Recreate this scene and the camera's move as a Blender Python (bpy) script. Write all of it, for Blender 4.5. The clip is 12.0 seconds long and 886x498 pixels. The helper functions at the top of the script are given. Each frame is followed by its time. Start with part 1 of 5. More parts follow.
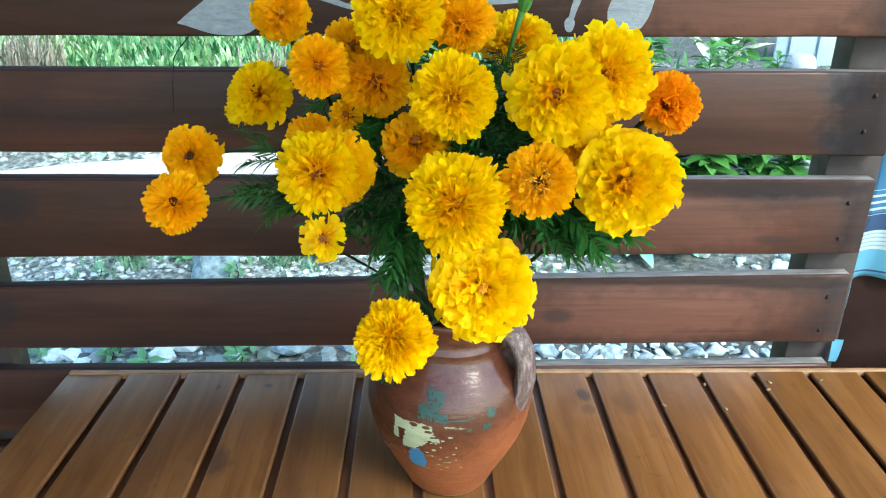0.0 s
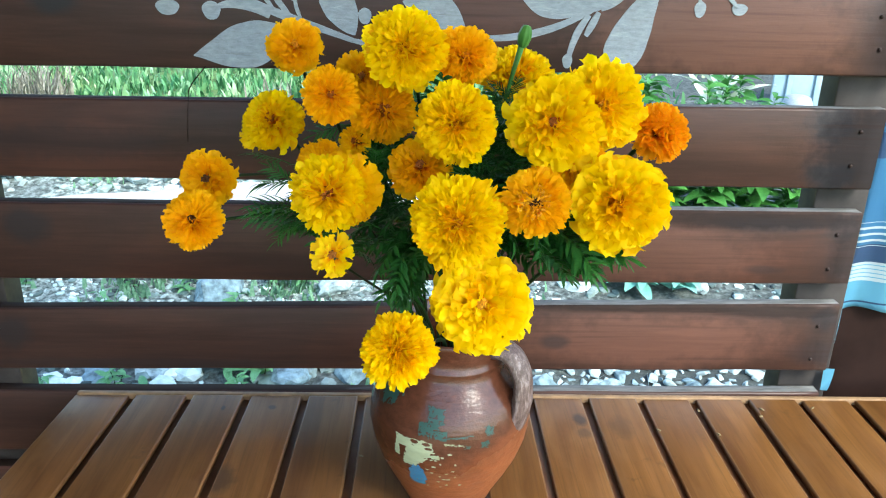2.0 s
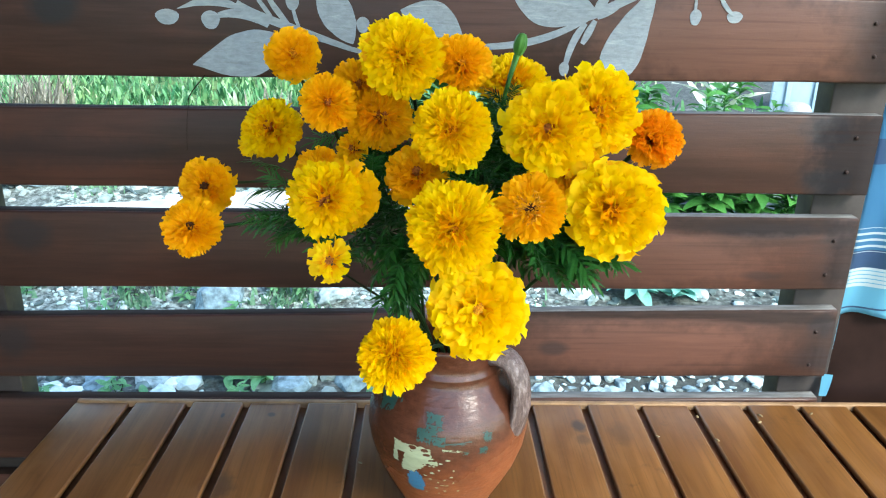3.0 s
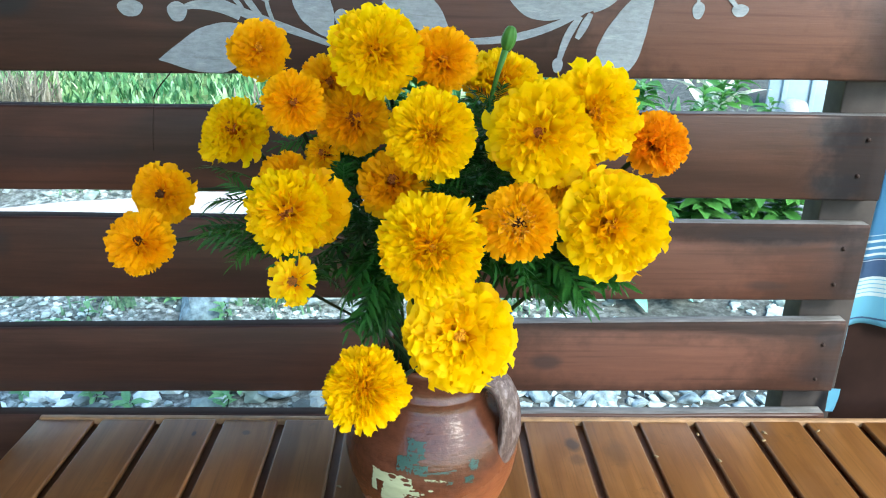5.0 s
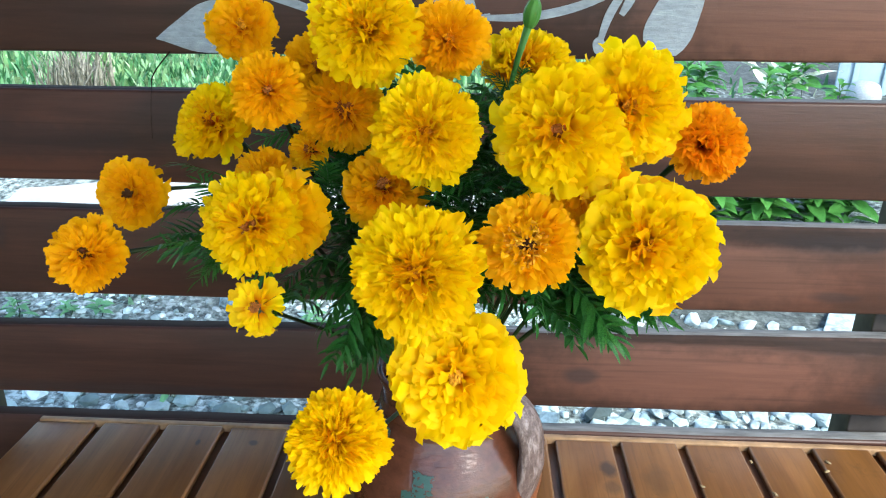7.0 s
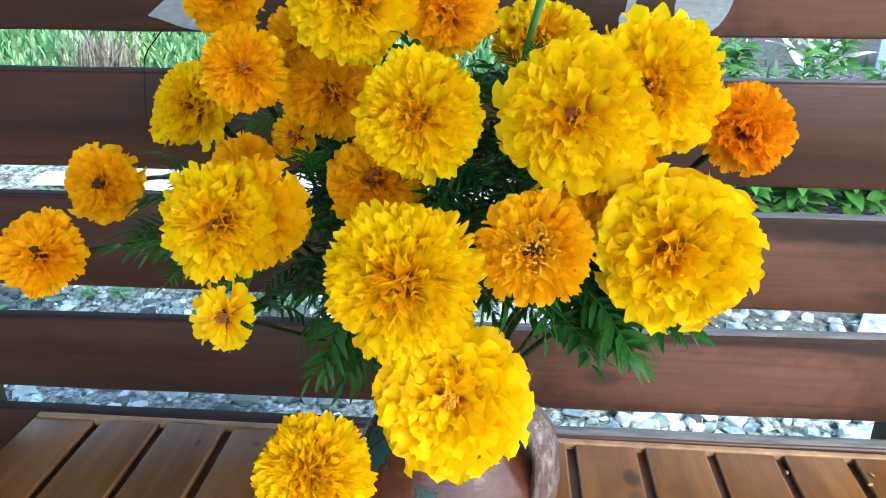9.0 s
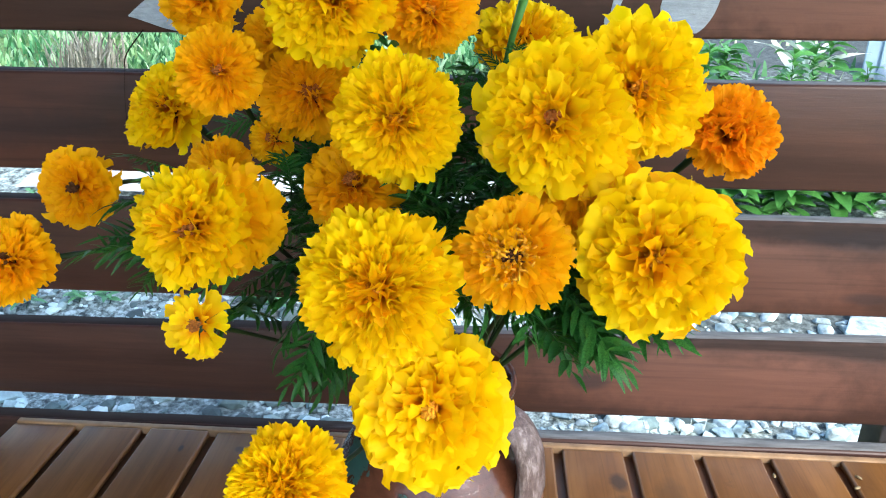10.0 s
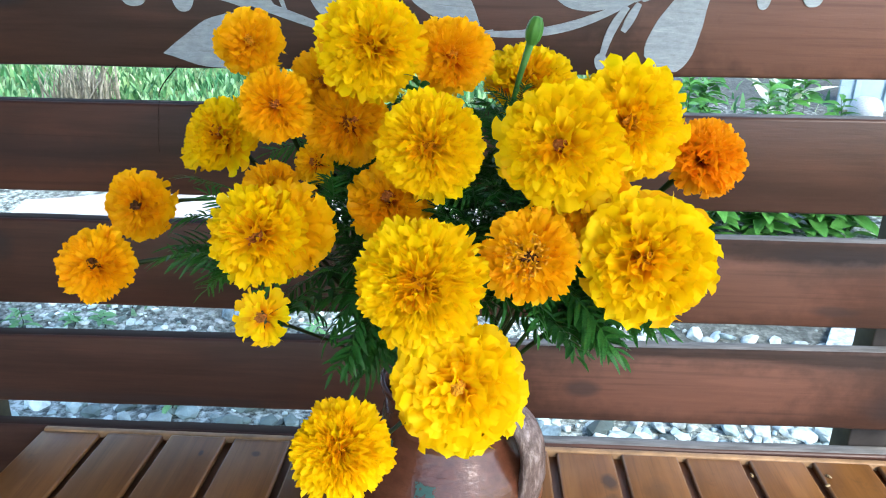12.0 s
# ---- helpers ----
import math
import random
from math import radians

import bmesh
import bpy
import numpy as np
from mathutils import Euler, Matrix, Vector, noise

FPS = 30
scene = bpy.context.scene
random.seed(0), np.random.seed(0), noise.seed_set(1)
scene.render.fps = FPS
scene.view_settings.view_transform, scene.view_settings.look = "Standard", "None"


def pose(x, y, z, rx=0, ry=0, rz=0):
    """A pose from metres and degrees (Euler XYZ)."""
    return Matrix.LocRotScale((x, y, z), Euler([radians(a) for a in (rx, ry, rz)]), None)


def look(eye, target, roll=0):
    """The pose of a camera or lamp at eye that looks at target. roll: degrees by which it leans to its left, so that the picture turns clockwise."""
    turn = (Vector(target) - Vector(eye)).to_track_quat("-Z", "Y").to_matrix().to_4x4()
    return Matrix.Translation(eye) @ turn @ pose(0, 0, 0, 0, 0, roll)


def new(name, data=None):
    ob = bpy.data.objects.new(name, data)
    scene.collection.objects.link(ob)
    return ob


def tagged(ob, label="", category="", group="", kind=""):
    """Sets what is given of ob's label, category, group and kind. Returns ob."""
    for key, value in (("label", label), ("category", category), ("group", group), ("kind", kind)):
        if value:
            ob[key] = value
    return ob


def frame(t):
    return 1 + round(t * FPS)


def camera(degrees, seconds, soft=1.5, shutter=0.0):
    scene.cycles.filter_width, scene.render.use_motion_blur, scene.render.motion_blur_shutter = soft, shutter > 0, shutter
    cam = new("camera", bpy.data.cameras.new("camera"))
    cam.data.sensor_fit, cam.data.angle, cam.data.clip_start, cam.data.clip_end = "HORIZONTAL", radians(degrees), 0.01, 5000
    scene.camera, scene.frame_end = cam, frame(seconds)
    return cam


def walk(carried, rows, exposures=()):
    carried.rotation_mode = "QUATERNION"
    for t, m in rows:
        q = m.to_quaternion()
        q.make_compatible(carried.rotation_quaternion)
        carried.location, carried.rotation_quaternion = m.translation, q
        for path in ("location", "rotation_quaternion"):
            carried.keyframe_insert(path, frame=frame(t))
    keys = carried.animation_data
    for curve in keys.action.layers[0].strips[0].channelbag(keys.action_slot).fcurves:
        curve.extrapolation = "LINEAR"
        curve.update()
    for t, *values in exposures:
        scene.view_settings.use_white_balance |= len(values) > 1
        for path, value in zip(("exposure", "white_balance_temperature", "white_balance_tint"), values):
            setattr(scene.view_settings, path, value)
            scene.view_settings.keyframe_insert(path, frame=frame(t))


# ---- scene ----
cam = camera(58.3, 12.0, soft=1.1)
PATH = [
    (0, (-0.039, 0.006, 1.445), (0.024, 1.833, 0.634), 0.9),
    (0.5, (-0.037, 0.017, 1.444), (0.034, 1.857, 0.663), 1.4),
    (1, (-0.039, 0.004, 1.446), (0.032, 1.859, 0.7), 1.5),
    (1.5, (-0.041, -0.017, 1.447), (0.024, 1.84, 0.706), 1.5),
    (2, (-0.042, -0.036, 1.445), (0.02, 1.827, 0.72), 1.5),
    (2.5, (-0.04, -0.046, 1.446), (0.016, 1.825, 0.742), 1.3),
    (4.5, (-0.03, 0.009, 1.435), (0.048, 1.878, 0.727), 1.3),
    (5, (-0.023, 0.034, 1.435), (0.05, 1.901, 0.721), 1.5),
    (5.5, (-0.018, 0.057, 1.44), (0.004, 1.931, 0.741), 1.9),
    (6, (-0.011, 0.088, 1.433), (-0.032, 1.955, 0.716), 2.1),
    (6.5, (0.006, 0.121, 1.426), (-0.03, 1.977, 0.681), 1.5),
    (8.5, (0.027, 0.198, 1.41), (-0.098, 2.032, 0.622), 0.5),
    (9, (0.033, 0.215, 1.405), (-0.094, 2.043, 0.604), 0.5),
    (9.5, (0.037, 0.224, 1.402), (-0.081, 2.05, 0.595), 0.5),
    (10, (0.039, 0.225, 1.404), (-0.065, 2.055, 0.605), 0.7),
    (10.5, (0.037, 0.214, 1.408), (-0.064, 2.049, 0.62), 0.7),
    (11, (0.032, 0.192, 1.415), (-0.059, 2.037, 0.647), 1.0),
    (11.5, (0.026, 0.166, 1.418), (-0.051, 2.018, 0.667), 1.2),
    (12, (0.017, 0.138, 1.424), (-0.049, 1.998, 0.692), 1.2),
]
walk(cam, [(t, look(eye, target, roll)) for t, eye, target, roll in PATH], exposures=[(0, 2.52, 6450, 3), (5.5, 2.52, 6450, 4), (8.5, 2.48, 6450, 9), (10.5, 2.54, 6450, 10), (12.0, 2.54, 6450, 10)])

# ---- light ----
SUN_ELEVATION, SUN_TURN = 42, 141
world = bpy.data.worlds.new("sky")
scene.world = world
world.use_nodes = True
sky = world.node_tree.nodes.new("ShaderNodeTexSky")
sky.sky_type, sky.sun_disc = "NISHITA", False
sky.sun_elevation, sky.sun_rotation = radians(SUN_ELEVATION), radians(SUN_TURN)
background = world.node_tree.nodes["Background"]
background.inputs["Strength"].default_value = 0.133
world.node_tree.links.new(sky.outputs[0], background.inputs["Color"])
sun = new("sun", bpy.data.lights.new("sun", "SUN"))
sun.data.energy, sun.data.angle, sun.data.color = 1.3, radians(20), (1.0, 0.96, 0.9)
sun_way = Vector((math.sin(radians(SUN_TURN)) * math.cos(radians(SUN_ELEVATION)), math.cos(radians(SUN_TURN)) * math.cos(radians(SUN_ELEVATION)), math.sin(radians(SUN_ELEVATION))))
sun.matrix_world = look(sun_way * 10, (0, 0, 0))


# ---- materials ----
class Nodes:
    """A small builder for node materials."""

    def __init__(self, name):
        self.material = bpy.data.materials.new(name)
        self.material.use_nodes = True
        self.tree = self.material.node_tree
        self.bsdf = self.tree.nodes["Principled BSDF"]
        self.out = self.tree.nodes["Material Output"]

    def add(self, kind, **values):
        node = self.tree.nodes.new(kind)
        for key, value in values.items():
            if key in node.inputs:
                node.inputs[key].default_value = value
        return node

    def link(self, a, b):
        self.tree.links.new(a, b)

    def set(self, **values):
        for key, value in values.items():
            self.bsdf.inputs[key.replace("_", " ")].default_value = value

    def coords(self, kind="Object", scale=(1, 1, 1)):
        tc = self.tree.nodes.new("ShaderNodeTexCoord")
        mp = self.tree.nodes.new("ShaderNodeMapping")
        mp.inputs["Scale"].default_value = scale
        self.link(tc.outputs[kind], mp.inputs["Vector"])
        return mp.outputs[0]

    def noise(self, vec, scale, detail=4, rough=0.55, distort=0.0):
        n = self.add("ShaderNodeTexNoise", Scale=scale, Detail=detail, Roughness=rough, Distortion=distort)
        if vec is not None:
            self.link(vec, n.inputs["Vector"])
        return n.outputs["Fac"]

    def ramp(self, fac, stops):
        r = self.tree.nodes.new("ShaderNodeValToRGB")
        while len(r.color_ramp.elements) < len(stops):
            r.color_ramp.elements.new(0.5)
        for e, (at, colour) in zip(r.color_ramp.elements, stops):
            e.position, e.color = at, (*colour, 1) if len(colour) == 3 else colour
        self.link(fac, r.inputs[0])
        return r.outputs[0]

    def mix(self, fac, a, b, blend="MIX"):
        m = self.tree.nodes.new("ShaderNodeMix")
        m.data_type, m.blend_type = "RGBA", blend
        for value, socket in ((fac, m.inputs[0]), (a, m.inputs[6]), (b, m.inputs[7])):
            if isinstance(value, (int, float)):
                socket.default_value = value
            elif isinstance(value, tuple):
                socket.default_value = (*value, 1) if len(value) == 3 else value
            else:
                self.link(value, socket)
        return m.outputs[2]

    def maths(self, op, a, b=0.0):
        m = self.tree.nodes.new("ShaderNodeMath")
        m.operation = op
        for value, socket in ((a, m.inputs[0]), (b, m.inputs[1])):
            if isinstance(value, (int, float)):
                socket.default_value = value
            else:
                self.link(value, socket)
        return m.outputs[0]

    def bump(self, height, strength=0.3, distance=0.001):
        b = self.add("ShaderNodeBump", Strength=strength, Distance=distance)
        self.link(height, b.inputs["Height"])
        self.link(b.outputs[0], self.bsdf.inputs["Normal"])

    def random(self):
        return self.tree.nodes.new("ShaderNodeObjectInfo").outputs["Random"]

    def colour(self, socket):
        self.link(socket, self.bsdf.inputs["Base Color"])


def spots(n, vec, places):
    """A mask of soft oval spots: x, z, half width, half height, weight."""
    total = None
    wob = n.noise(vec, 40, 3)
    for x, z, a, b, weight in places:
        mp = n.tree.nodes.new("ShaderNodeMapping")
        mp.vector_type = "POINT"
        mp.inputs["Location"].default_value = (-x / a, 0, -z / b)
        mp.inputs["Scale"].default_value = (1 / a, 0, 1 / b)
        n.link(vec, mp.inputs["Vector"])
        ln = n.tree.nodes.new("ShaderNodeVectorMath")
        ln.operation = "LENGTH"
        n.link(mp.outputs[0], ln.inputs[0])
        d = n.maths("ADD", ln.outputs["Value"], n.maths("MULTIPLY", n.maths("SUBTRACT", wob, 0.5), 1.1))
        one = n.maths("MULTIPLY", n.maths("SUBTRACT", 1.25, d), weight * 1.6)
        cl = n.add("ShaderNodeClamp", Max=weight)
        n.link(one, cl.inputs[0])
        total = cl.outputs[0] if total is None else n.maths("MAXIMUM", total, cl.outputs[0])
    return total


def make_plank_wood():
    n = Nodes("stained_plank")
    v = n.coords("Object", (0.8, 10, 11))
    raw = n.coords("Object")
    shift = n.tree.nodes.new("ShaderNodeVectorMath")
    shift.operation = "ADD"
    comb = n.tree.nodes.new("ShaderNodeCombineXYZ")
    n.link(n.maths("MULTIPLY", n.random(), 40.0), comb.inputs[0])
    n.link(v, shift.inputs[0])
    n.link(comb.outputs[0], shift.inputs[1])
    sv = shift.outputs[0]
    grain = n.noise(sv, 9, 8, 0.65, 0.4)
    fine = n.noise(sv, 45, 4, 0.6)
    cloud = n.noise(raw, 4.5, 4, 0.6)
    base = n.ramp(grain, [(0.3, (0.029, 0.0138, 0.010)), (0.52, (0.046, 0.0215, 0.0152)), (0.74, (0.066, 0.030, 0.021))])
    dull = n.mix(n.ramp(cloud, [(0.35, (0, 0, 0)), (0.7, (1, 1, 1))]), base, (0.06, 0.028, 0.021))
    col = n.mix(0.45, base, dull)
    blotch = n.noise(n.coords("Object", (1.0, 1, 2.2)), 3.4, 3, 0.5, 0.4)
    col = n.mix(n.ramp(blotch, [(0.50, (0, 0, 0)), (0.68, (0.5, 0.5, 0.5))]), col, (0.115, 0.043, 0.028))
    col = n.mix(n.ramp(blotch, [(0.32, (0.55, 0.55, 0.55)), (0.46, (0, 0, 0))]), col, (0.040, 0.022, 0.018))
    col = n.mix(n.maths("MULTIPLY", fine, 0.22), col, (0.035, 0.018, 0.014))
    bands = n.noise(n.coords("Object", (0.7, 1, 9)), 3.2, 5, 0.6, 0.6)
    col = n.mix(n.ramp(bands, [(0.46, (0, 0, 0)), (0.70, (0.75, 0.75, 0.75))]), col, (0.026, 0.0125, 0.010))
    stain = spots(n, raw, [(0.18, 0.845, 0.024, 0.013, 0.65), (0.565, 1.206, 0.04, 0.034, 0.9), (0.612, 1.045, 0.03, 0.03, 0.6), (0.615, 0.89, 0.025, 0.02, 0.6), (0.5, 0.975, 0.03, 0.008, 0.5), (0.577, 1.128, 0.042, 0.026, 0.95), (-0.542, 1.359, 0.035, 0.022, 0.9), (-0.63, 1.03, 0.035, 0.03, 0.7), (-0.68, 0.85, 0.03, 0.03, 0.7), (0.61, 0.83, 0.05, 0.02, 0.4), (0.5, 1.05, 0.1, 0.012, 0.5), (0.63, 1.34, 0.07, 0.07, 0.4), (0.63, 1.17, 0.08, 0.07, 0.5), (0.63, 1.0, 0.06, 0.06, 0.4), (-0.55, 1.16, 0.16, 0.025, 0.45), (-0.5, 0.80, 0.3, 0.008, 0.5)])
    # Paler red-brown patches, mostly on the right half of the planks.
    pale_patches = spots(n, raw, [(0.40, 1.335, 0.20, 0.075, 0.8), (0.33, 0.85, 0.22, 0.05, 0.55), (0.34, 1.0, 0.16, 0.05, 0.45), (0.05, 1.36, 0.1, 0.05, 0.4)])
    col = n.mix(pale_patches, col, n.mix(grain, (0.098, 0.043, 0.029), (0.175, 0.080, 0.056)))
    weather = spots(n, raw, [(0.38, 0.907, 0.32, 0.009, 0.75), (0.40, 1.064, 0.28, 0.008, 0.6), (0.625, 1.165, 0.085, 0.09, 0.85), (0.48, 1.058, 0.22, 0.016, 0.75), (0.55, 0.903, 0.14, 0.012, 0.7), (0.65, 1.33, 0.06, 0.08, 0.6), (0.65, 1.0, 0.05, 0.07, 0.6), (0.64, 0.85, 0.05, 0.06, 0.5)])
    col = n.mix(weather, col, n.mix(grain, (0.012, 0.0106, 0.010), (0.035, 0.030, 0.028)))
    col = n.mix(stain, col, (0.018, 0.017, 0.019))
    lines = n.noise(n.coords("Object", (0.45, 1, 26)), 7, 5, 0.6, 0.35)
    col = n.mix(n.ramp(lines, [(0.54, (0, 0, 0)), (0.72, (0.35, 0.35, 0.35))]), col, (0.026, 0.013, 0.010))
    n.colour(col)
    gloss = n.ramp(n.maths("ADD", n.maths("MULTIPLY", cloud, 0.5), n.maths("MULTIPLY", lines, 0.5)), [(0.35, (0.34,) * 3), (0.68, (0.60,) * 3)])
    n.link(n.mix(weather, gloss, (0.95, 0.95, 0.95)), n.bsdf.inputs["Roughness"])
    n.link(n.maths("MULTIPLY", n.maths("SUBTRACT", 1.0, weather), 0.26), n.bsdf.inputs["Specular IOR Level"])
    n.bump(n.maths("ADD", grain, n.maths("MULTIPLY", fine, 0.5)), 0.3, 0.0012)
    return n.material


def make_weathered():
    n = Nodes("weathered_wood")
    v = n.coords("Object", (2, 14, 14))
    grain = n.noise(v, 8, 6, 0.65)
    grey = n.ramp(grain, [(0.3, (0.070, 0.072, 0.071)), (0.7, (0.185, 0.188, 0.184))])
    sep = n.tree.nodes.new("ShaderNodeSeparateXYZ")
    n.link(n.coords("Object"), sep.inputs[0])
    worn = n.ramp(n.maths("ADD", n.maths("MULTIPLY", sep.outputs[0], 1.4), n.maths("MULTIPLY", grain, 0.5)), [(0.05, (0, 0, 0)), (0.45, (1, 1, 1))])
    n.colour(n.mix(worn, (0.03, 0.019, 0.015), grey))
    n.set(Roughness=0.9)
    n.bsdf.inputs["Specular IOR Level"].default_value = 0.1
    n.bump(grain, 0.4, 0.001)
    return n.material


def make_table_wood():
    n = Nodes("varnished_pine")
    v = n.coords("Object", (14, 1.3, 14))
    shift = n.tree.nodes.new("ShaderNodeVectorMath")
    shift.operation = "ADD"
    comb = n.tree.nodes.new("ShaderNodeCombineXYZ")
    rnd = n.random()
    n.link(n.maths("MULTIPLY", rnd, 60.0), comb.inputs[1])
    n.link(v, shift.inputs[0])
    n.link(comb.outputs[0], shift.inputs[1])
    grain = n.noise(shift.outputs[0], 4, 5, 0.5, 0.5)
    cloud = n.noise(shift.outputs[0], 1.6, 3, 0.5)
    base = n.ramp(grain, [(0.25, (0.118, 0.052, 0.014)), (0.5, (0.164, 0.076, 0.022)), (0.75, (0.212, 0.102, 0.033))])
    col = n.mix(n.ramp(cloud, [(0.45, (0, 0, 0)), (0.72, (0.7, 0.7, 0.7))]), base, (0.082, 0.033, 0.012))
    worn = n.noise(n.coords("Object", (5, 2.2, 5)), 2.2, 4, 0.6, 0.3)
    col = n.mix(n.ramp(worn, [(0.52, (0, 0, 0)), (0.74, (0.6, 0.6, 0.6))]), col, (0.20, 0.105, 0.045))
    tone = n.ramp(rnd, [(0.0, (0.78, 0.74, 0.7)), (1.0, (1.08, 1.06, 1.05))])
    col = n.mix(1.0, col, tone, "MULTIPLY")
    raw = n.coords("Object")
    mp = n.tree.nodes.new("ShaderNodeMapping")
    mp.inputs["Rotation"].default_value = (radians(90), 0, 0)
    n.link(raw, mp.inputs["Vector"])
    knots = spots(n, mp.outputs[0], [(0.215, 1.023, 0.011, 0.016, 0.8), (0.216, 0.985, 0.012, 0.012, 0.5), (0.275, 1.0, 0.018, 0.03, 0.35), (-0.31, 0.87, 0.022, 0.03, 0.6), (-0.345, 1.045, 0.003, 0.006, 0.9), (-0.27, 1.05, 0.006, 0.006, 0.7)])
    hair = n.noise(n.coords("Object", (60, 1.0, 60)), 6, 5, 0.7, 0.2)
    col = n.mix(n.ramp(hair, [(0.50, (0, 0, 0)), (0.72, (0.4, 0.4, 0.4))]), col, (0.060, 0.025, 0.009))
    grime = n.noise(raw, 26, 5, 0.7)
    col = n.mix(n.ramp(grime, [(0.62, (0, 0, 0)), (0.76, (0.45, 0.45, 0.45))]), col, (0.045, 0.024, 0.012))
    n.colour(n.mix(knots, col, (0.03, 0.02, 0.015)))
    n.link(n.ramp(n.noise(raw, 9, 4), [(0.3, (0.34,) * 3), (0.7, (0.5,) * 3)]), n.bsdf.inputs["Roughness"])
    n.bsdf.inputs["IOR"].default_value = 1.22
    n.bsdf.inputs["Specular IOR Level"].default_value = 0.35
    n.bump(grain, 0.15, 0.001)
    return n.material


def make_plain(name, colour, rough=0.6, vary=0.25, scale=30, metallic=0.0, bump=0.2):
    n = Nodes(name)
    f = n.noise(n.coords("Object"), scale, 5, 0.6)
    lo, hi = tuple(c * (1 - vary) for c in colour), tuple(min(1, c * (1 + vary)) for c in colour)
    n.colour(n.ramp(f, [(0.3, lo), (0.7, hi)]))
    n.set(Roughness=rough, Metallic=metallic)
    n.bsdf.inputs["Specular IOR Level"].default_value = 0.25
    n.bump(f, bump, 0.001)
    return n.material


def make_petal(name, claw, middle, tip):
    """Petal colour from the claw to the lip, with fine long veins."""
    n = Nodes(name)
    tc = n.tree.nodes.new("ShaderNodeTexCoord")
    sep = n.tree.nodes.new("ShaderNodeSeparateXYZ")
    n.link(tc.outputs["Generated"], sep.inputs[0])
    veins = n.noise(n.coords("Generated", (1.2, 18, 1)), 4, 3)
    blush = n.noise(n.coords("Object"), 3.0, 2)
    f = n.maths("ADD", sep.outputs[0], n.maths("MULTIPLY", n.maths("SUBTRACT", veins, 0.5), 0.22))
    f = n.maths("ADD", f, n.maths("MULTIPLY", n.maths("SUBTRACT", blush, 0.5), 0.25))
    # Claws are orange by nature, deepened here to paint warm shade between petals.
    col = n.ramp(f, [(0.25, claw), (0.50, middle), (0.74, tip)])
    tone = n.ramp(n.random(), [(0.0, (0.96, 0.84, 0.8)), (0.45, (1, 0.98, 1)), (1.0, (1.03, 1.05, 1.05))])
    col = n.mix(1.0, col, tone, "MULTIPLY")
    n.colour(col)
    n.set(Roughness=0.55)
    n.bsdf.inputs["Specular IOR Level"].default_value = 0.15
    n.bump(veins, 0.25, 0.0008)
    tr = n.add("ShaderNodeBsdfTranslucent")
    n.link(col, tr.inputs["Color"])
    mx = n.add("ShaderNodeMixShader", Fac=0.45)
    n.link(n.bsdf.outputs[0], mx.inputs[1])
    n.link(tr.outputs[0], mx.inputs[2])
    n.link(mx.outputs[0], n.out.inputs["Surface"])
    return n.material


def make_leaf(name, dark, light, gloss=0.42, through_light=0.22):
    n = Nodes(name)
    f = n.noise(n.coords("Object"), 60, 3)
    col = n.ramp(f, [(0.3, dark), (0.75, light)])
    tone = n.ramp(n.random(), [(0.0, (0.7, 0.75, 0.7)), (1.0, (1.15, 1.1, 1.0))])
    col = n.mix(1.0, col, tone, "MULTIPLY")
    n.colour(col)
    n.set(Roughness=gloss)
    n.bsdf.inputs["Specular IOR Level"].default_value = 0.2
    tr = n.add("ShaderNodeBsdfTranslucent")
    n.link(col, tr.inputs["Color"])
    mx = n.add("ShaderNodeMixShader", Fac=through_light)
    n.link(n.bsdf.outputs[0], mx.inputs[1])
    n.link(tr.outputs[0], mx.inputs[2])
    n.link(mx.outputs[0], n.out.inputs["Surface"])
    return n.material


def make_meadow():
    """Grass and weeds, each blade its own green."""
    n = Nodes("meadow_green")
    island = n.tree.nodes.new("ShaderNodeNewGeometry").outputs["Random Per Island"]
    col = n.ramp(island, [(0.0, (0.02, 0.085, 0.035)), (0.35, (0.085, 0.24, 0.10)), (0.75, (0.20, 0.38, 0.19)), (1.0, (0.40, 0.52, 0.36))])
    patchy = n.ramp(n.noise(n.coords("Object"), 2.2, 4, 0.6), [(0.36, (0.62, 0.85, 0.75)), (0.6, (1.15, 1.05, 0.9))])
    col = n.mix(1.0, col, patchy, "MULTIPLY")
    n.colour(col)
    n.set(Roughness=0.5)
    n.bsdf.inputs["Specular IOR Level"].default_value = 0.3
    tr = n.add("ShaderNodeBsdfTranslucent")
    n.link(col, tr.inputs["Color"])
    mx = n.add("ShaderNodeMixShader", Fac=0.3)
    n.link(n.bsdf.outputs[0], mx.inputs[1])
    n.link(tr.outputs[0], mx.inputs[2])
    n.link(mx.outputs[0], n.out.inputs["Surface"])
    return n.material


